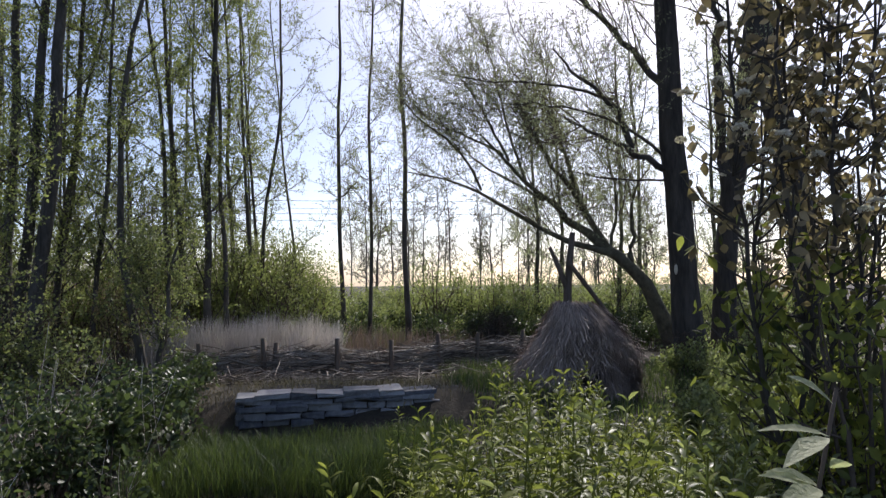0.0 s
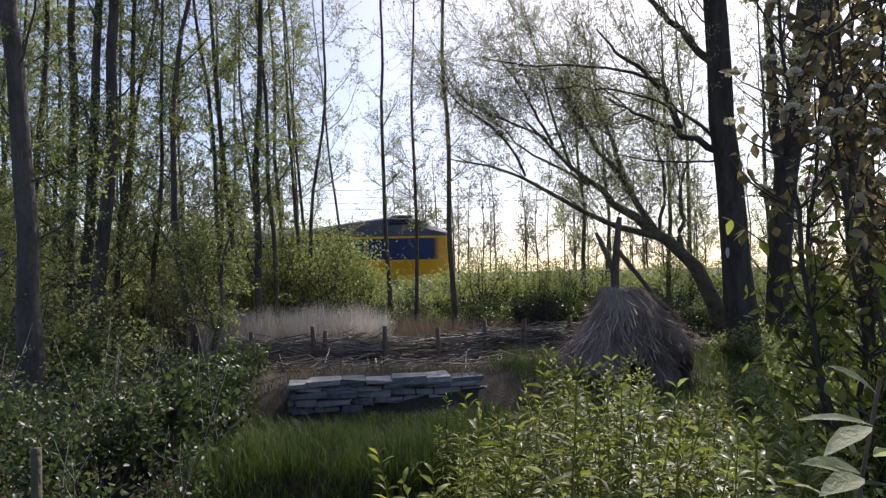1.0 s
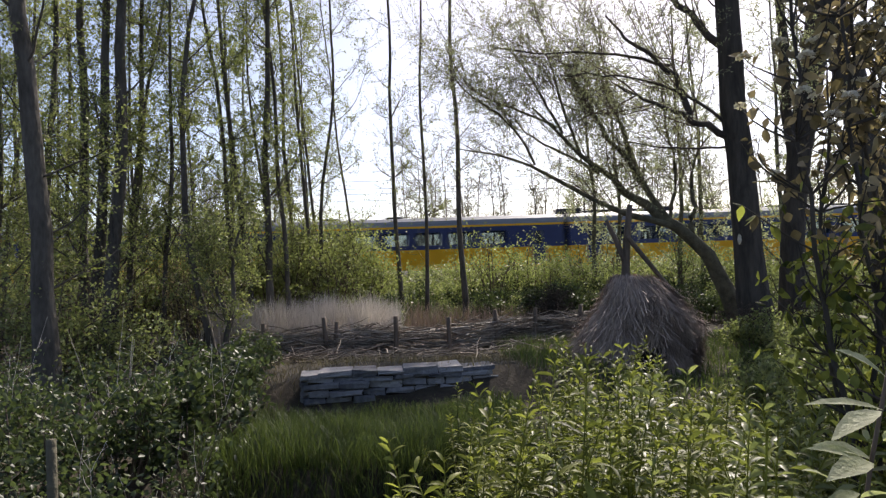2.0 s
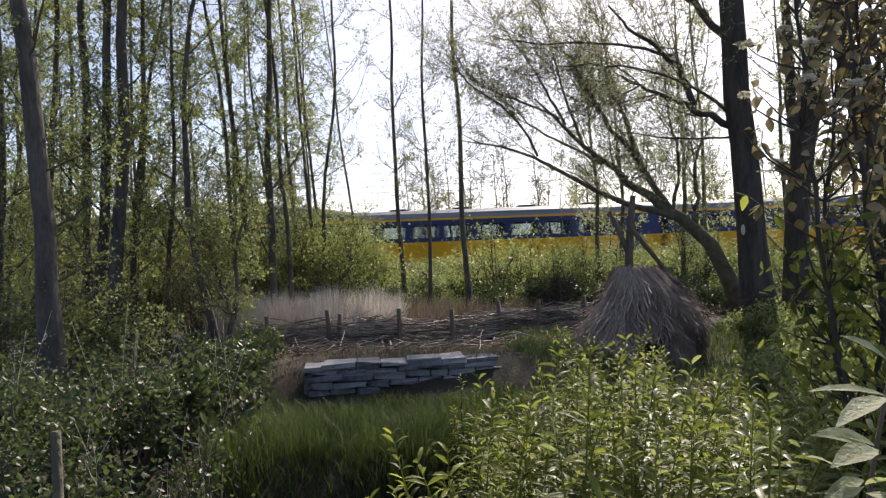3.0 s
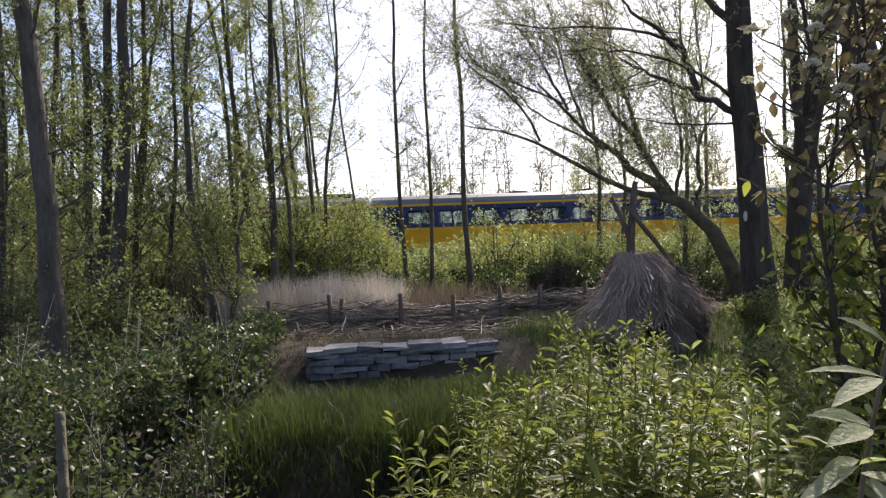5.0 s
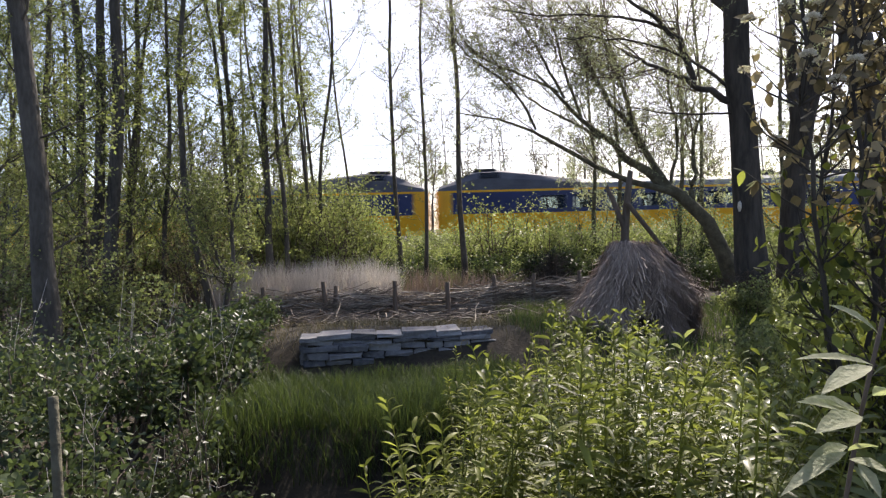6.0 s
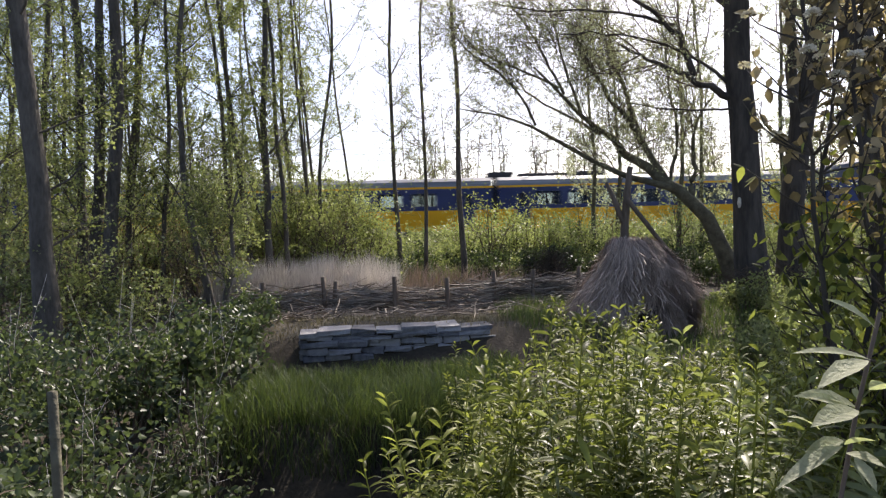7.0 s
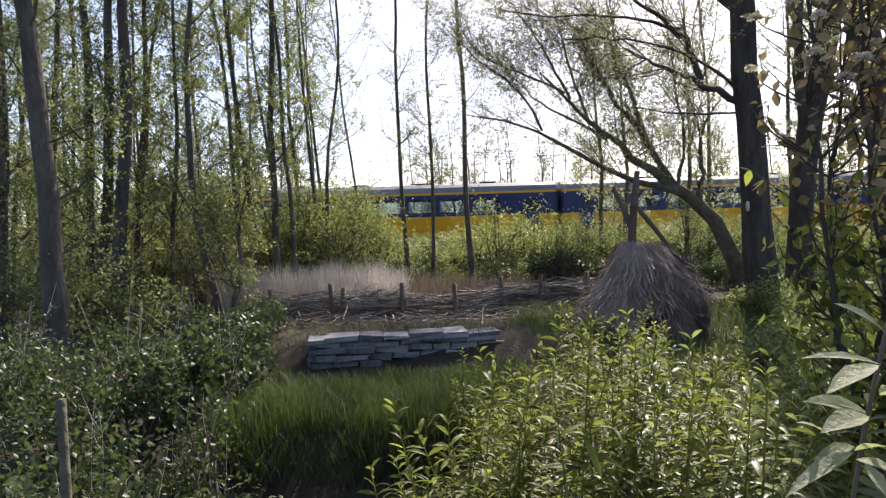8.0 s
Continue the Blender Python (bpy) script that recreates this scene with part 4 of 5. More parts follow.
def brushwood():
    """Loose sticks piled into the fence and spilling before it."""
    total = fence_at(0)[1]
    n = 1500
    s = rng.uniform(0, total - 0.4, n)
    c = np.array([fence_at(v)[0] for v in s])
    spill = rng.uniform(0, 1, n) < np.interp(c[:, 0], [-3, 0, 1.5], [0.5, 0.4, 0.15])
    c[:, 1] += np.where(spill, -rng.uniform(0.1, 1.5, n), 0.10 + rng.normal(size=n) * 0.10)
    z = ground_z(c[:, 0], c[:, 1]) + np.where(spill, rng.uniform(0.02, 0.16, n), rng.uniform(0.03, 0.50, n))
    az = rng.normal(size=n) * np.where(spill, 0.9, 0.35)
    way = np.stack([np.cos(az), np.sin(az), rng.normal(size=n) * 0.16], 1)
    ln = rng.uniform(0.25, 0.85, n)
    start = np.stack([c[:, 0], c[:, 1], z], 1) - way * ln[:, None] / 2
    p = grow_many(start, way, ln, 0.0, 0.10, 5)
    p[:, :, 2] = np.maximum(p[:, :, 2], ground_z(p[:, :, 0], p[:, :, 1]) + 0.012)
    t = Tubes()
    t.add_many(p[: n // 2], np.linspace(0.014, 0.006, 5), 4)
    t.add_many(p[n // 2:], np.linspace(0.008, 0.003, 5), 4)
    tagged(new("brushwood", t.mesh("brushwood", M_brush)), "loose grey-brown sticks heaped in and before the woven fence", "brushwood", kind="stuff")


brushwood()


# ---------------------------------------------------------------- straw mound
def straw_mound():
    x0, y0 = 2.64, 9.5
    g = float(ground_z(x0, y0))
    root = tagged(new("straw_shelter"), "collapsing shelter of weathered grey straw heaped round a forked pole", "shelter")
    root.location = (x0, y0, g - 0.02)
    top_h = 1.42

    def radius(h, az):
        """Steep shoulder on one flank, long slope on the other, hollow in front."""
        a, b = math.cos(az), math.sin(az)
        flank = np.interp(h, [0, 0.3, 0.72, 1.1, 1.25, 1.36, 1.42], [0.86, 0.88, 0.85, 0.69, 0.57, 0.46, 0.30]) if a > 0 else np.interp(h, [0, 0.3, 0.72, 0.95, 1.2, 1.42], [0.86, 0.74, 0.44, 0.20, 0.17, 0.13])
        deep = np.interp(h, [0, 0.4, 0.9, 1.3, 1.42], [0.75, 0.72, 0.52, 0.26, 0.10])
        r = flank * a * a + deep * b * b
        lobe = 1 + 0.07 * math.sin(az * 3 + 4 * h) + 0.05 * math.sin(az * 7 + 9 * h) + 0.03 * math.sin(az * 13 - 6 * h)
        hollow = max(0.0, 1 - ((az - 4.78) / 0.42) ** 2) * max(0.0, min(1.0, (0.72 - h) / 0.2))
        return max(r, 0.02) * lobe * (1 - 0.55 * hollow)

    # inner body under the strands, coloured dark in place of shade
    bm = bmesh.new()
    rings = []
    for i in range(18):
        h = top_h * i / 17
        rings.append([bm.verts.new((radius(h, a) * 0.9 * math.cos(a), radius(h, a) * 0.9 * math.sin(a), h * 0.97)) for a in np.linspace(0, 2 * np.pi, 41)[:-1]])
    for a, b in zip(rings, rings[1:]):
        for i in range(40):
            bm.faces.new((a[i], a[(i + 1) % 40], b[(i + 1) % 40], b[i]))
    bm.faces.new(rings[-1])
    part("core", bm, M_straw_shade, root)
    n = 15000
    az = rng.uniform(0, 2 * np.pi, n)
    top = top_h * rng.uniform(0.10, 1, n) ** 0.7
    inside = (np.abs(az - 4.78) < 0.4) & (top < 0.68)
    az, top = az[~inside], top[~inside]
    n = len(az)
    ln = rng.uniform(0.2, 0.75, n) + (rng.uniform(0, 1, n) < 0.06) * 0.3
    ln = np.where(np.abs(az - 4.78) < 0.4, np.minimum(ln, np.maximum(top - 0.5, 0.1) + rng.uniform(0, 0.15, n)), ln)
    slant = rng.normal(size=n) * 0.07
    puff = 0.05 * (rng.uniform(0, 1, n) < 0.25) * rng.uniform(0, 1, n)
    path = []
    for k in range(4):
        h = np.maximum(top - ln * k / 3, 0.01)
        r = np.array([radius(min(a, 1.40), b) for a, b in zip(h, az)]) + 0.01 + puff + rng.uniform(0, 0.05, n) + k * 0.025 * rng.uniform(0, 1, n) + k * 0.07 * (rng.uniform(0, 1, n) < 0.07)
        a2 = az + slant * k + rng.normal(size=n) * 0.05
        path.append(np.stack([np.cos(a2) * r, np.sin(a2) * r, h + rng.normal(size=n) * 0.012], 1))
    side = np.stack([-np.sin(az), np.cos(az), np.zeros(n)], 1) * rng.uniform(0.002, 0.007, n)[:, None]
    v = np.stack([q for p in path for q in (p - side, p + side)], 1)
    f = np.array([[0, 1, 3, 2], [2, 3, 5, 4], [4, 5, 7, 6]])
    faces = (np.arange(n)[:, None, None] * 8 + f[None]).reshape(-1, 4)
    tagged(mesh_part("straw", mesh_np("straw", v.reshape(-1, 3), faces, M_straw), root), kind="stuff")
    t = Tubes()
    t.add(np.array([(0.02, 0.1, 0), (0.03, 0.1, 1.1), (0.05, 0.1, 1.6), (0.09, 0.1, 2.05), (0.14, 0.1, 2.44)]), [0.07, 0.065, 0.06, 0.052, 0.04], 9)
    t.add(np.array([(0.03, 0.1, 1.62), (-0.10, 0.08, 1.95), (-0.22, 0.08, 2.22)]), [0.045, 0.04, 0.028], 7)
    t.add(np.array([(0.05, 0.0, 1.98), (0.28, 0.0, 1.68), (0.48, 0.0, 1.42), (0.66, 0.0, 1.2)]), [0.036, 0.036, 0.034, 0.03], 7)
    mesh_part("pole", t.mesh("pole", M_post), root)
    t = Tubes()
    t.add(np.array([(0.26, -0.55, 0.0), (0.24, -0.5, 0.4), (0.2, -0.42, 0.8)]), [0.045, 0.042, 0.038], 8)
    mesh_part("prop", t.mesh("prop", M_post), root)


straw_mound()


# ---------------------------------------------------------------- near branch with blossom, and near leaves
def blossoming_shrub(px, py, twig_n, tall):
    root = tagged(new("blossom_shrub"), "leggy shrub with bronze-green leaves and whitish flower heads", "shrub")
    root.location = (px, py, float(ground_z(px, py)))
    stems = [[(-0.05, 0, -0.05), (-0.10, 0, 0.7), (-0.22, -0.05, 1.3), (-0.32, -0.1, 1.9), (-0.36, -0.1, 2.5), (-0.40, -0.15, 3.1)],
             [(0.02, 0, -0.05), (0.0, 0, 0.8), (0.02, 0, 1.5), (-0.08, 0, 2.2), (-0.05, 0, 3.2)],
             [(0.05, 0.02, -0.05), (0.08, 0, 0.9), (0.22, 0, 1.7), (0.20, 0, 2.4), (0.28, 0, 3.1)],
             [(0.0, 0.1, -0.05), (-0.03, 0.2, 0.8), (-0.12, 0.2, 1.6), (-0.02, 0.2, 2.3), (0.1, 0.2, 3.0)],
             [(0.1, 0.0, -0.05), (0.25, 0.1, 0.7), (0.4, 0.1, 1.5), (0.42, 0.1, 2.4)]]
    P, D, heads = [], [], []
    tw = Tubes()
    for s in stems:
        p = smooth_path(np.array(s) * np.array([1, 1, tall]), 14)
        p[1:-1] += rng.normal(size=(12, 3)) * 0.012
        t = Tubes()
        t.add(p, np.linspace(0.016, 0.006, 14), 7)
        mesh_part("stem", t.mesh("stem", M_bark_dark), root)
        for k in range(twig_n):
            i = rng.integers(3, 14)
            b = branch_path(p[i], np.array([*rng.normal(size=2), 0.55]), rng.uniform(0.2, 0.5), 0.12, 0.15, 6)
            tw.add(b, np.linspace(0.006, 0.002, 6), 4)
            for j in range(rng.integers(6, 10)):
                q = rng.integers(2, 6)
                P.append(b[q])
                D.append(rng.normal(size=3) + np.array([0, 0, 0.1]))
            if p[i][2] > 1.75 and rng.uniform() < 0.4:
                heads.append(b[-1])
    tagged(mesh_part("twigwork", tw.mesh("twigwork", M_bark_dark), root), kind="stuff")
    s = rng.uniform(0.6, 1.2, len(P))
    P, D = np.array(P), np.array(D)
    low = P[:, 2] + rng.normal(size=len(P)) * 0.2 < 1.75
    mesh_part("foliage", leaves("foliage", P[~low], D[~low], 0.070 * s[~low], 0.042 * s[~low], M_leaf_branch, 0.2, True), root, "bronze leaves of the upper twigs")
    mesh_part("foliage", leaves("foliage", P[low], D[low], 0.066 * s[low], 0.036 * s[low], M_leaf_herb, 0.2, True), root, "yellow-green leaves of the lower twigs")
    for h in heads:
        n = 130
        d = unit(rng.normal(size=(n, 3)))
        d[:, 2] = np.abs(d[:, 2]) * 0.7
        mesh_part("flower_head", leaves("flower_head", h + d * 0.028 * rng.uniform(0.6, 1, n)[:, None], d + rng.normal(size=(n, 3)) * 0.5, 0.013, 0.011, M_blossom), root)


blossoming_shrub(1.95, 3.0, 54, 1.0)
blossoming_shrub(2.75, 3.7, 34, 1.12)
blossoming_shrub(2.4, 3.3, 30, 1.15)


def near_leaves():
    root = tagged(new("near_shoot"), "pale felted shoot with long lance-shaped leaves", "plant")
    root.location = (0.0, 0.0, 0.0)
    stem = smooth_path([(0.31, 0.60, -0.02), (0.32, 0.58, 0.7), *[(0.337, 0.561, 1.403), (0.346, 0.561, 1.443), (0.371, 0.571, 1.488), (0.381, 0.571, 1.518), (0.386, 0.571, 1.557)]], 18)
    t = Tubes()
    t.add(stem, np.linspace(0.0032, 0.0018, 18), 7)
    mesh_part("stem", t.mesh("stem", M_twig), root, "reddish stem")
    for foot, tip, w in (
        ((0.372, 0.561, 1.517), (0.283, 0.531, 1.532), 0.0104),
        ((0.357, 0.541, 1.521), (0.297, 0.511, 1.506), 0.0208),
        ((0.357, 0.561, 1.473), (0.283, 0.531, 1.498), 0.0114),
        ((0.368, 0.571, 1.471), (0.294, 0.541, 1.498), 0.0142),
        ((0.322, 0.551, 1.46), (0.275, 0.521, 1.484), 0.0085),
        ((0.342, 0.531, 1.482), (0.285, 0.501, 1.479), 0.0218),
        ((0.342, 0.551, 1.451), (0.291, 0.521, 1.452), 0.0104),
        ((0.336, 0.541, 1.454), (0.279, 0.511, 1.443), 0.0114),
        ((0.323, 0.521, 1.457), (0.255, 0.491, 1.435), 0.0142),
        ((0.342, 0.551, 1.447), (0.354, 0.521, 1.461), 0.0123),
        ((0.343, 0.551, 1.44), (0.358, 0.521, 1.438), 0.0142),
        ((0.376, 0.561, 1.544), (0.31, 0.531, 1.579), 0.0114),
        ((0.338, 0.531, 1.444), (0.336, 0.501, 1.428), 0.0123),
        ((0.37, 0.561, 1.491), (0.37, 0.531, 1.503), 0.0142),
    ):
        foot, tip = np.array(foot), np.array(tip)
        ln = float(np.linalg.norm(tip - foot))
        mesh_part("leaf", leaves("leaf", foot[None], (tip - foot)[None] + np.array([[0, 0, 0.2 * ln]]), ln, w * 0.95, M_leaf_near, 0.2, True, np.array([[0.15, -0.5, 0.8]]) + rng.normal(size=(1, 3)) * 0.15), root)
    herb(0.545, 1.15, 1.30, 9, 0.085, 0.022, M_leaf_herb, 0.01, "tall single shoot with a furled tip")


near_leaves()


# ---------------------------------------------------------------- railway
def railway():
    bm = bmesh.new()
    v0 = [bm.verts.new((-420, y, z)) for y, z in ((36.6, -0.1), (38.0, 0.22), (45.6, 0.22), (47.0, -0.1))]
    v1 = [bm.verts.new((420, v.co.y, v.co.z)) for v in v0]
    for i in range(3):
        bm.faces.new((v0[i], v1[i], v1[i + 1], v0[i + 1]))
    me = bpy.data.meshes.new("trackbed")
    bm.to_mesh(me)
    bm.free()
    me.materials.append(M_ballast)
    tagged(new("trackbed", me), "low stone ballast bed of the railway", "trackbed", kind="structure")
    for y in (RAIL_Y - 0.75, RAIL_Y + 0.75, RAIL_Y + 3.3, RAIL_Y + 4.8):
        bm = bmesh.new()
        for a, b, c, d in ((0.07, -0.07, 0.22, 0.26), (0.015, -0.015, 0.26, RAIL_Z - 0.05), (0.036, -0.036, RAIL_Z - 0.05, RAIL_Z)):
            box(bm, -420, 420, y + b, y + a, c, d)
        me = bpy.data.meshes.new("rail")
        bm.to_mesh(me)
        bm.free()
        me.materials.append(M_steel)
        tagged(new("rail", me), "steel running rail", "rail", kind="structure")
    wires = tagged(new("overhead_line"), "thin overhead wires above the railway", "overhead line")
    for y in (RAIL_Y, RAIL_Y + 4.05):
        for z, sag, name in ((RAIL_Z + 5.5, 0.0, "contact_wire"), (RAIL_Z + 6.6, 0.35, "carrier_wire")):
            t = Tubes()
            xs = np.linspace(-180, 180, 49)
            t.add(np.stack([xs, np.full(49, y), z - sag * (1 - np.cos((xs + 30) / 60 * 2 * np.pi)) / 2], 1), np.full(49, 0.012), 5)
            mesh_part(name, t.mesh(name, M_dark), wires)
    for x in (-90, 90):
        t = Tubes()
        t.add(np.array([(x, 37.2, -0.1), (x, 37.2, 4), (x, 37.2, 8)]), [0.14, 0.13, 0.11], 8)
        t.add(np.array([(x, 37.2, 7.3), (x, 40, 7.35), (x, 44.2, 7.3)]), [0.06, 0.06, 0.05], 6)
        mesh_part("mast", t.mesh("mast", M_steel), wires)


railway()

# ---------------------------------------------------------------- train
UNIT, CAR = 80.6, 26.72
Z = RAIL_Z
HALF = 1.40


def loft(bm, stations):
    """Closed tube through rings of equal count, capped at both ends."""
    rings = [[bm.verts.new(p) for p in ring] for ring in stations]
    n = len(rings[0])
    for a, b in zip(rings, rings[1:]):
        for i in range(n):
            bm.faces.new((a[i], a[(i + 1) % n], b[(i + 1) % n], b[i]))
    bm.faces.new(rings[0][::-1])
    bm.faces.new(rings[-1])


def band(bm, xs, half, z0, z1, tuck0=0.0, tuck1=0.0):
    loft(bm, [[(x, -h + tuck0, z0), (x, h - tuck0, z0), (x, h - tuck1, z1), (x, -h + tuck1, z1)] for x, h in zip(xs, half)])


def hump(s):
    """Height of the cab roof over the common roof, s metres behind the nose."""
    return float(np.interp(s, [0.0, 0.25, 0.9, 2.1, 2.6, 3.8, 6.0, 8.6, 40], [-0.42, -0.22, 0.0, 0.56, 0.64, 0.66, 0.38, 0.0, 0.0]))


def carriage(parent, x_front, x_back, nose):
    """A carriage from x_back to x_front; nose: 1 at its front end, -1 at its back end, 0 none."""
    body = None
    L = x_front - x_back

    def nose_half(x):
        s = x_front - x if nose > 0 else x - x_back
        return HALF if not nose or s > 1.2 else HALF * (0.66 + 0.34 * math.sqrt(max(0, 1 - (1 - s / 1.2) ** 2)))

    cuts = sorted(set([x_back, x_back + 0.15, x_back + 0.5, x_back + 1.2, x_front - 1.2, x_front - 0.5, x_front - 0.15, x_front]))
    half = [nose_half(x) for x in cuts]
    bm = bmesh.new()
    band(bm, cuts, half, Z + 0.78, Z + 1.98, 0.10, 0.0)
    body = part("carriage", bm, M_yellow, parent, "yellow lower body side")
    # blue window band: top and bottom rails and pillars with open windows between
    a, b = x_back, x_front
    if nose > 0:
        b -= 0.85
    if nose < 0:
        a += 0.85
    lo, hi = Z + 2.22, Z + 2.98
    spans = []
    x = a + (2.2 if nose >= 0 else 5.2)
    end = b - (2.2 if nose <= 0 else 5.2)
    while x + 1.5 < end:
        spans.append((x, x + 1.45))
        x += 1.95
    doors = (a + 0.75, b - 0.75)
    bm = bmesh.new()
    for y0, y1 in ((-HALF, -HALF + 0.09), (HALF - 0.09, HALF)):
        box(bm, a, b, y0, y1, Z + 1.98, lo)
        box(bm, a, b, y0, y1, hi, Z + 3.24)
        edge = a
        for w0, w1 in spans + [(b, b)]:
            box(bm, edge, w0, y0, y1, lo, hi)
            edge = w1
    part("window_band", bm, M_blue, body, "dark blue band round the windows")
    for y in (-HALF + 0.035, HALF - 0.055):
        for w0, w1 in spans:
            bm = bmesh.new()
            box(bm, w0, w1, y, y + 0.02, lo, hi)
            o = part("window", bm, M_glass, body)
            o.visible_shadow = False
    for sgn, dx in ((1, a + 1.0), (1, b - 1.9)):
        if (nose > 0 and dx > b - 3) or (nose < 0 and dx < a + 3):
            continue
        bm = bmesh.new()
        box(bm, dx, dx + 0.9, -HALF - 0.012, -HALF + 0.02, Z + 0.95, Z + 3.1)
        part("door", bm, M_blue, body, "dark blue entrance door")
        bm = bmesh.new()
        box(bm, dx + 0.25, dx + 0.65, -HALF - 0.018, -HALF - 0.010, Z + 2.15, Z + 2.9)
        part("door_window", bm, M_windscreen, body)
    # floor, partition and seats, seen through the windows
    bm = bmesh.new()
    box(bm, a + 0.2, b - 0.2, -HALF + 0.1, HALF - 0.1, Z + 1.99, Z + 2.02)
    box(bm, a + 0.2, b - 0.2, -HALF + 0.1, HALF - 0.1, Z + 3.1, Z + 3.13)
    for px in (a + 2.0, (a + b) / 2, b - 2.1):
        box(bm, px, px + 0.06, -HALF + 0.1, -0.4, Z + 2.02, Z + 3.1)
        box(bm, px, px + 0.06, 0.4, HALF - 0.1, Z + 2.02, Z + 3.1)
    part("interior", bm, M_inside, body)
    bm = bmesh.new()
    for w0, w1 in spans:
        for y in (-1.2, 0.35):
            box(bm, w0 - 0.35, w0 - 0.22, y, y + 0.85, Z + 2.02, Z + 2.55)
    if spans:
        part("seat_row", bm, M_seat, body)
    # yellow stripe and roof
    bm = bmesh.new()
    band(bm, cuts, [h + 0.006 for h in half], Z + 3.24, Z + 3.36, 0.0, 0.0)
    part("stripe", bm, M_yellow, body, "thin yellow stripe below the roof")
    if nose:
        s_list = [0.0, 0.25, 0.6, 0.9, 1.3, 1.7, 2.1, 2.6, 3.8, 5.0, 6.0, 7.3, 8.6]
        xs = [x_front - s for s in s_list] + [x_back] if nose > 0 else [x_back + s for s in s_list] + [x_front]
        ss = s_list + [L]
    else:
        xs, ss = [x_back, x_front], [20, 20]
    st = []
    for x, s in zip(xs, ss):
        h, w = 0.56 + hump(s), nose_half(x)
        st.append([(x, -w + 0.01, Z + 3.36), (x, w - 0.01, Z + 3.36), (x, w - 0.12 - 0.10 * max(0, h - 0.5), Z + 3.36 + h * 0.55), (x, w - 0.42 - 0.1 * max(0, h - 0.5), Z + 3.36 + h * 0.88), (x, 0.3, Z + 3.36 + h),
                   (x, -0.3, Z + 3.36 + h), (x, -w + 0.42 + 0.1 * max(0, h - 0.5), Z + 3.36 + h * 0.88), (x, -w + 0.12 + 0.10 * max(0, h - 0.5), Z + 3.36 + h * 0.55)])
    bm = bmesh.new()
    # cab hump takes the painted shade, the long roof the painted sheen
    if nose:
        loft(bm, st[:-1])
        part("cab_roof", bm, M_roof_shade, body, "raised cab roof with its shade painted in dark")
        bm = bmesh.new()
        st = st[-2:]
    loft(bm, st)
    part("roof", bm, M_roof_sheen, body, "grey roof with sky sheen painted in pale")
    # gangway ends, bogies, roof boxes
    bm = bmesh.new()
    for e in ((x_back - 0.28, x_back) if nose >= 0 else (x_front, x_front + 0.28),):
        box(bm, e[0], e[1], -0.8, 0.8, Z + 1.1, Z + 3.4)
    part("gangway", bm, M_dark, body)
    for cx in (x_back + 3.6, x_front - 3.6):
        bm = bmesh.new()
        box(bm, cx - 1.7, cx + 1.7, -1.15, 1.15, Z + 0.42, Z + 0.72)
        for wx in (-1.25, 1.25):
            for wy in (-0.75, 0.75):
                bmesh.ops.create_cone(bm, cap_ends=True, segments=20, radius1=0.45, radius2=0.45, depth=0.12, matrix=Matrix.Translation((cx + wx, wy, Z + 0.45)) @ Matrix.Rotation(math.pi / 2, 4, "X"))
        part("bogie", bm, M_dark, body)
    for k in range(4):
        cx = x_back + 4.5 + k * (L - 15) / 3 + (6.0 if nose < 0 else 0)
        bm = bmesh.new()
        box(bm, cx, cx + 1.1, -0.5, 0.5, Z + 3.88, Z + 4.02)
        bmesh.ops.bevel(bm, geom=bm.edges[:], offset=0.04, segments=1, affect="EDGES")
        part("roof_vent", bm, M_dark, body)
    if nose:
        front = x_front if nose > 0 else x_back
        back = -1 if nose > 0 else 1
        # yellow end above the lower body, with a gangway door
        bm = bmesh.new()
        cs = [front, front + back * 0.15, front + back * 0.5, front + back * 0.85]
        band(bm, cs, [nose_half(c) for c in cs], Z + 1.98, Z + 3.24)
        part("nose", bm, M_yellow, body, "rounded yellow nose")
        bm = bmesh.new()
        x0, x1 = sorted((front - back * 0.05, front + back * 0.05))
        box(bm, x0, x1, -0.5, 0.5, Z + 1.2, Z + 3.3)
        part("end_door", bm, M_yellow, body)
        for y in (-0.72, 0.72):
            bm = bmesh.new()
            x0, x1 = sorted((front - back * 0.02, front + back * 0.12))
            box(bm, x0, x1, y - 0.12, y + 0.12, Z + 2.6, Z + 2.85)
            part("headlight", bm, M_lamp, body, "round headlight")
        # raised cab glazing
        bm = bmesh.new()
        pts = []
        for s in (1.25, 2.0):
            h = 0.56 + hump(s) + 0.02
            w = HALF - 0.46 - 0.1 * (h - 0.5)
            pts.append([(front + back * s, -w, Z + 3.36 + h * 0.90), (front + back * s, w, Z + 3.36 + h * 0.90)])
        q = [bm.verts.new(p) for p in (pts[0][0], pts[0][1], pts[1][1], pts[1][0])]
        bm.faces.new(q)
        r = bmesh.ops.extrude_face_region(bm, geom=bm.faces[:])
        bmesh.ops.translate(bm, verts=[e for e in r["geom"] if isinstance(e, bmesh.types.BMVert)], vec=(0, 0, 0.06))
        part("windscreen", bm, M_windscreen, body, "sloping cab windscreen")
        for y in (-1, 1):
            bm = bmesh.new()
            h = 0.56 + 0.64
            x0, x1 = sorted((front + back * 2.5, front + back * 3.7))
            w0, w1 = HALF - 0.12 - 0.1 * (h - 0.5), HALF - 0.42 - 0.1 * (h - 0.5)
            zz0, zz1 = Z + 3.36 + h * 0.58, Z + 3.36 + h * 0.85
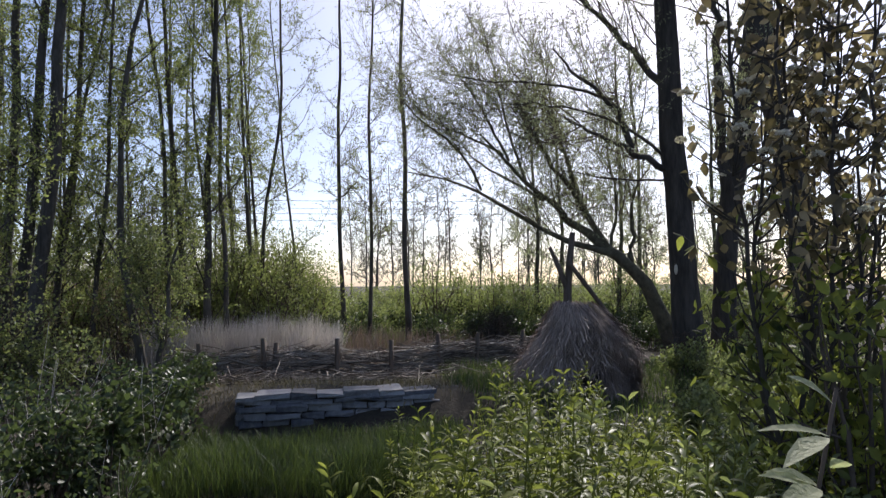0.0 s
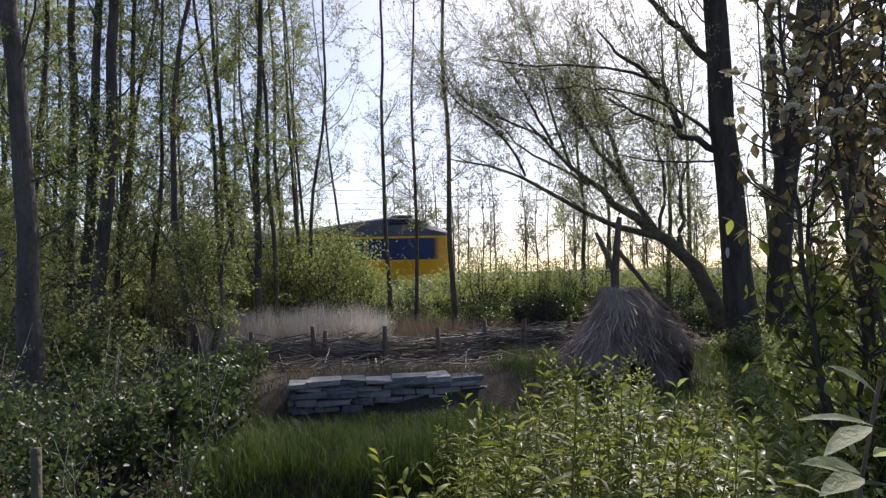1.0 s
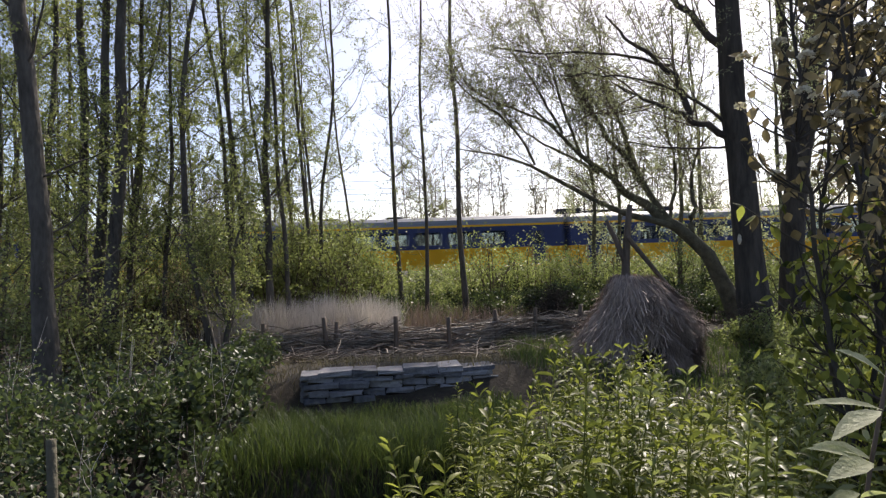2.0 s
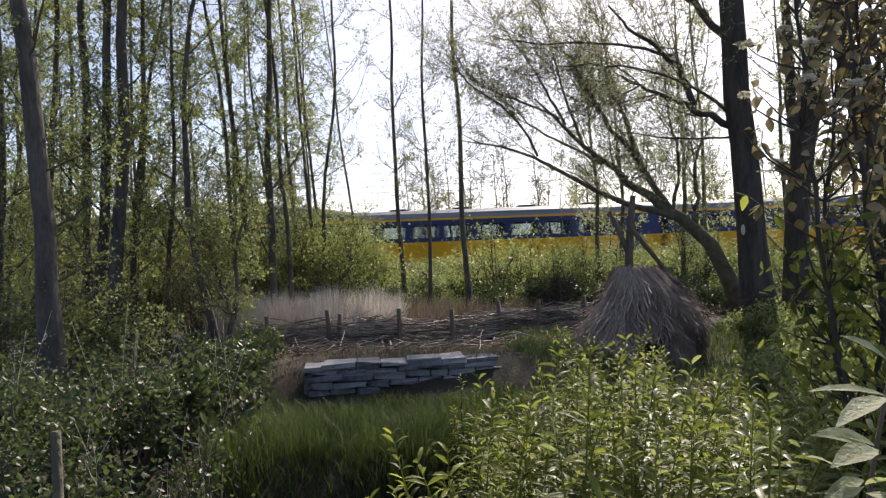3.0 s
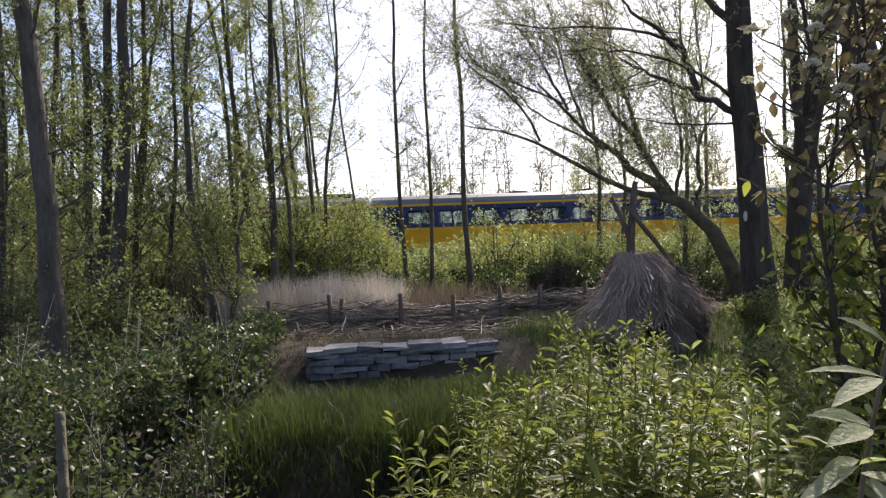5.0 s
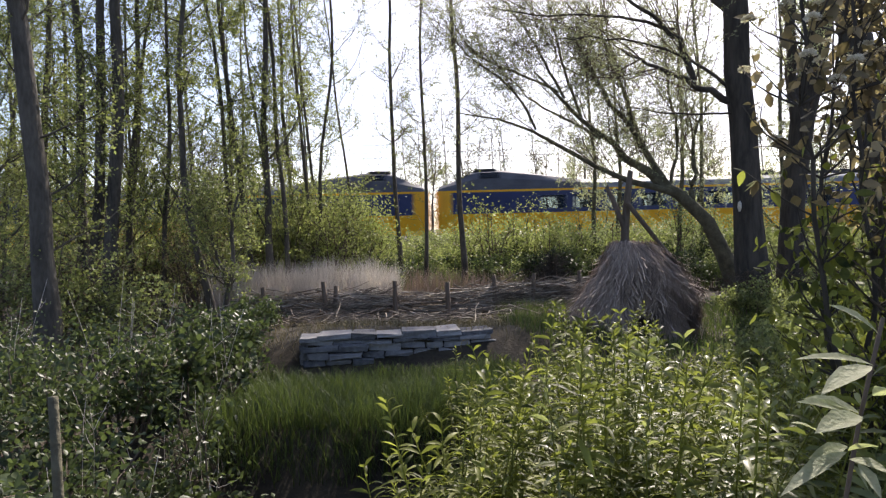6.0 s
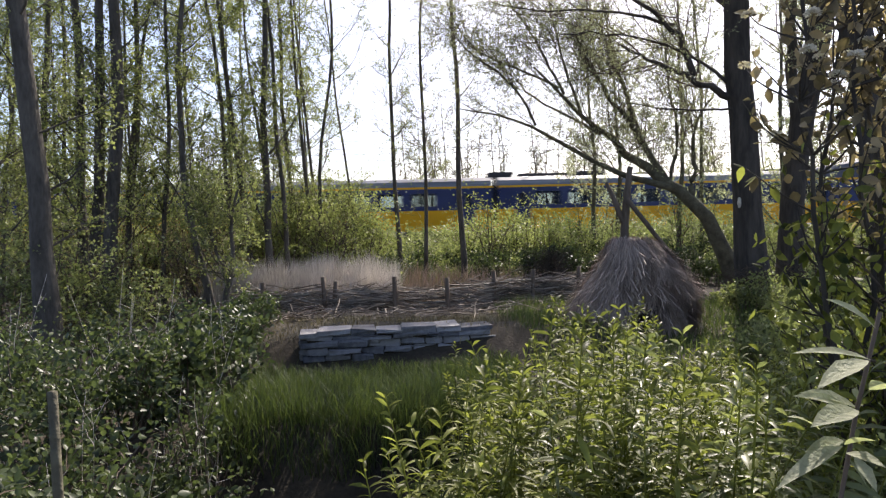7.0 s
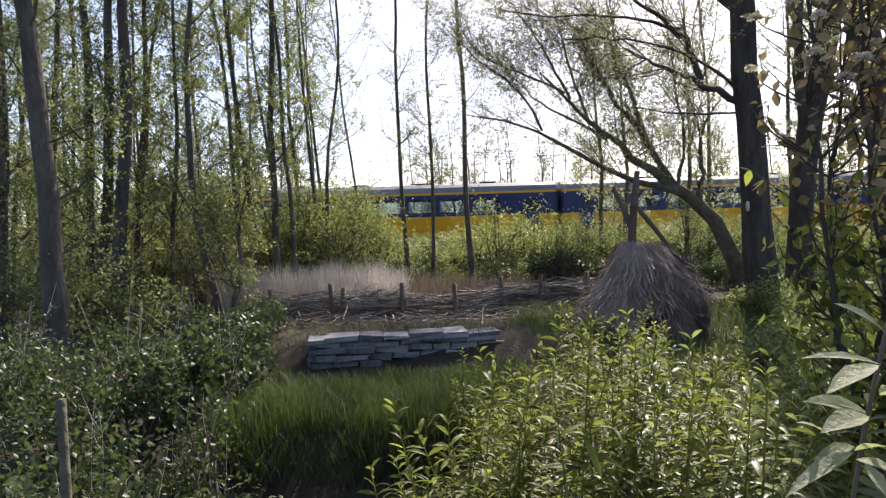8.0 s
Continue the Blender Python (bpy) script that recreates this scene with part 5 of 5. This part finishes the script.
            c = [(x0, y * (w0 - 0.01), zz0), (x1, y * (w0 - 0.01), zz0), (x1, y * (w1 + 0.03), zz1), (x0, y * (w1 + 0.03), zz1)]
            vs = [bm.verts.new(p) for p in c] + [bm.verts.new((p[0], p[1] + y * 0.03, p[2] + 0.02)) for p in c]
            for f in ((0, 1, 2, 3), (4, 5, 6, 7), (0, 1, 5, 4), (1, 2, 6, 5), (2, 3, 7, 6), (3, 0, 4, 7)):
                bm.faces.new([vs[i] for i in f])
            part("cab_window", bm, M_windscreen, body)
        bm = bmesh.new()
        x0, x1 = sorted((front + back * 2.2, front + back * 3.6))
        box(bm, x0, x1, -0.6, 0.6, Z + 4.56, Z + 4.66)
        part("cab_roof_unit", bm, M_dark, body)
    return body


def pantograph(body, x):
    t = Tubes()
    zb = Z + 3.93
    t.add(np.array([(x - 1.6, -0.5, zb + 0.12), (x, -0.5, zb + 0.12), (x + 1.6, -0.5, zb + 0.12)]), [0.05, 0.05, 0.05], 6)
    t.add(np.array([(x - 1.6, 0.5, zb + 0.12), (x, 0.5, zb + 0.12), (x + 1.6, 0.5, zb + 0.12)]), [0.05, 0.05, 0.05], 6)
    for dx in (-1.4, -0.5, 0.5, 1.4):
        t.add(np.array([(x + dx, 0, zb - 0.04), (x + dx, 0, zb + 0.08), (x + dx, 0, zb + 0.2)]), [0.12, 0.12, 0.10], 8)
    t.add(np.array([(x + 0.9, 0, zb + 0.2), (x - 0.1, 0, zb + 0.65), (x - 0.9, 0, zb + 0.95)]), [0.04, 0.035, 0.03], 6)
    t.add(np.array([(x - 0.9, 0, zb + 0.95), (x - 0.1, 0, zb + 1.35), (x + 0.3, 0, zb + 1.55)]), [0.03, 0.025, 0.025], 6)
    t.add(np.array([(x + 0.3, -0.8, zb + 1.50), (x + 0.3, 0, zb + 1.56), (x + 0.3, 0.8, zb + 1.50)]), [0.03, 0.04, 0.03], 6)
    mesh_part("pantograph", t.mesh("pantograph", M_dark), body, "raised dark pantograph on insulators")
    bm = bmesh.new()
    box(bm, x - 3.4, x - 1.9, -0.55, 0.55, Z + 3.88, Z + 4.2)
    box(bm, x + 2.0, x + 3.6, -0.55, 0.55, Z + 3.88, Z + 4.16)
    part("roof_equipment", bm, M_dark, body)


def make_train():
    root = tagged(new("train"), "yellow and blue electric passenger train of three coupled units", "train")
    for u in range(3):
        f = -u * UNIT - (0.25 if u else 0)
        cars = []
        for k in range(3):
            x1 = f - k * (CAR + 0.08)
            x0 = x1 - CAR + 0.25
            cars.append((carriage(root, x1, x0, 1 if k == 0 else -1 if k == 2 else 0), x0, x1))
        if u == 1:
            pantograph(cars[2][0], f - 58.0)
        else:
            pantograph(cars[0][0], f - 23.6)
    root.location = (0, RAIL_Y, 0)
    return root


train = make_train()


def motions():
    rows = []
    for k in range(17):
        t = k * 0.5
        x = RAIL_Y * (-0.80488 + 0.84042 * t - 0.005542 * t * t)
        rows.append((t, pose(x, RAIL_Y, 0)))
    walk(train, rows)


motions()
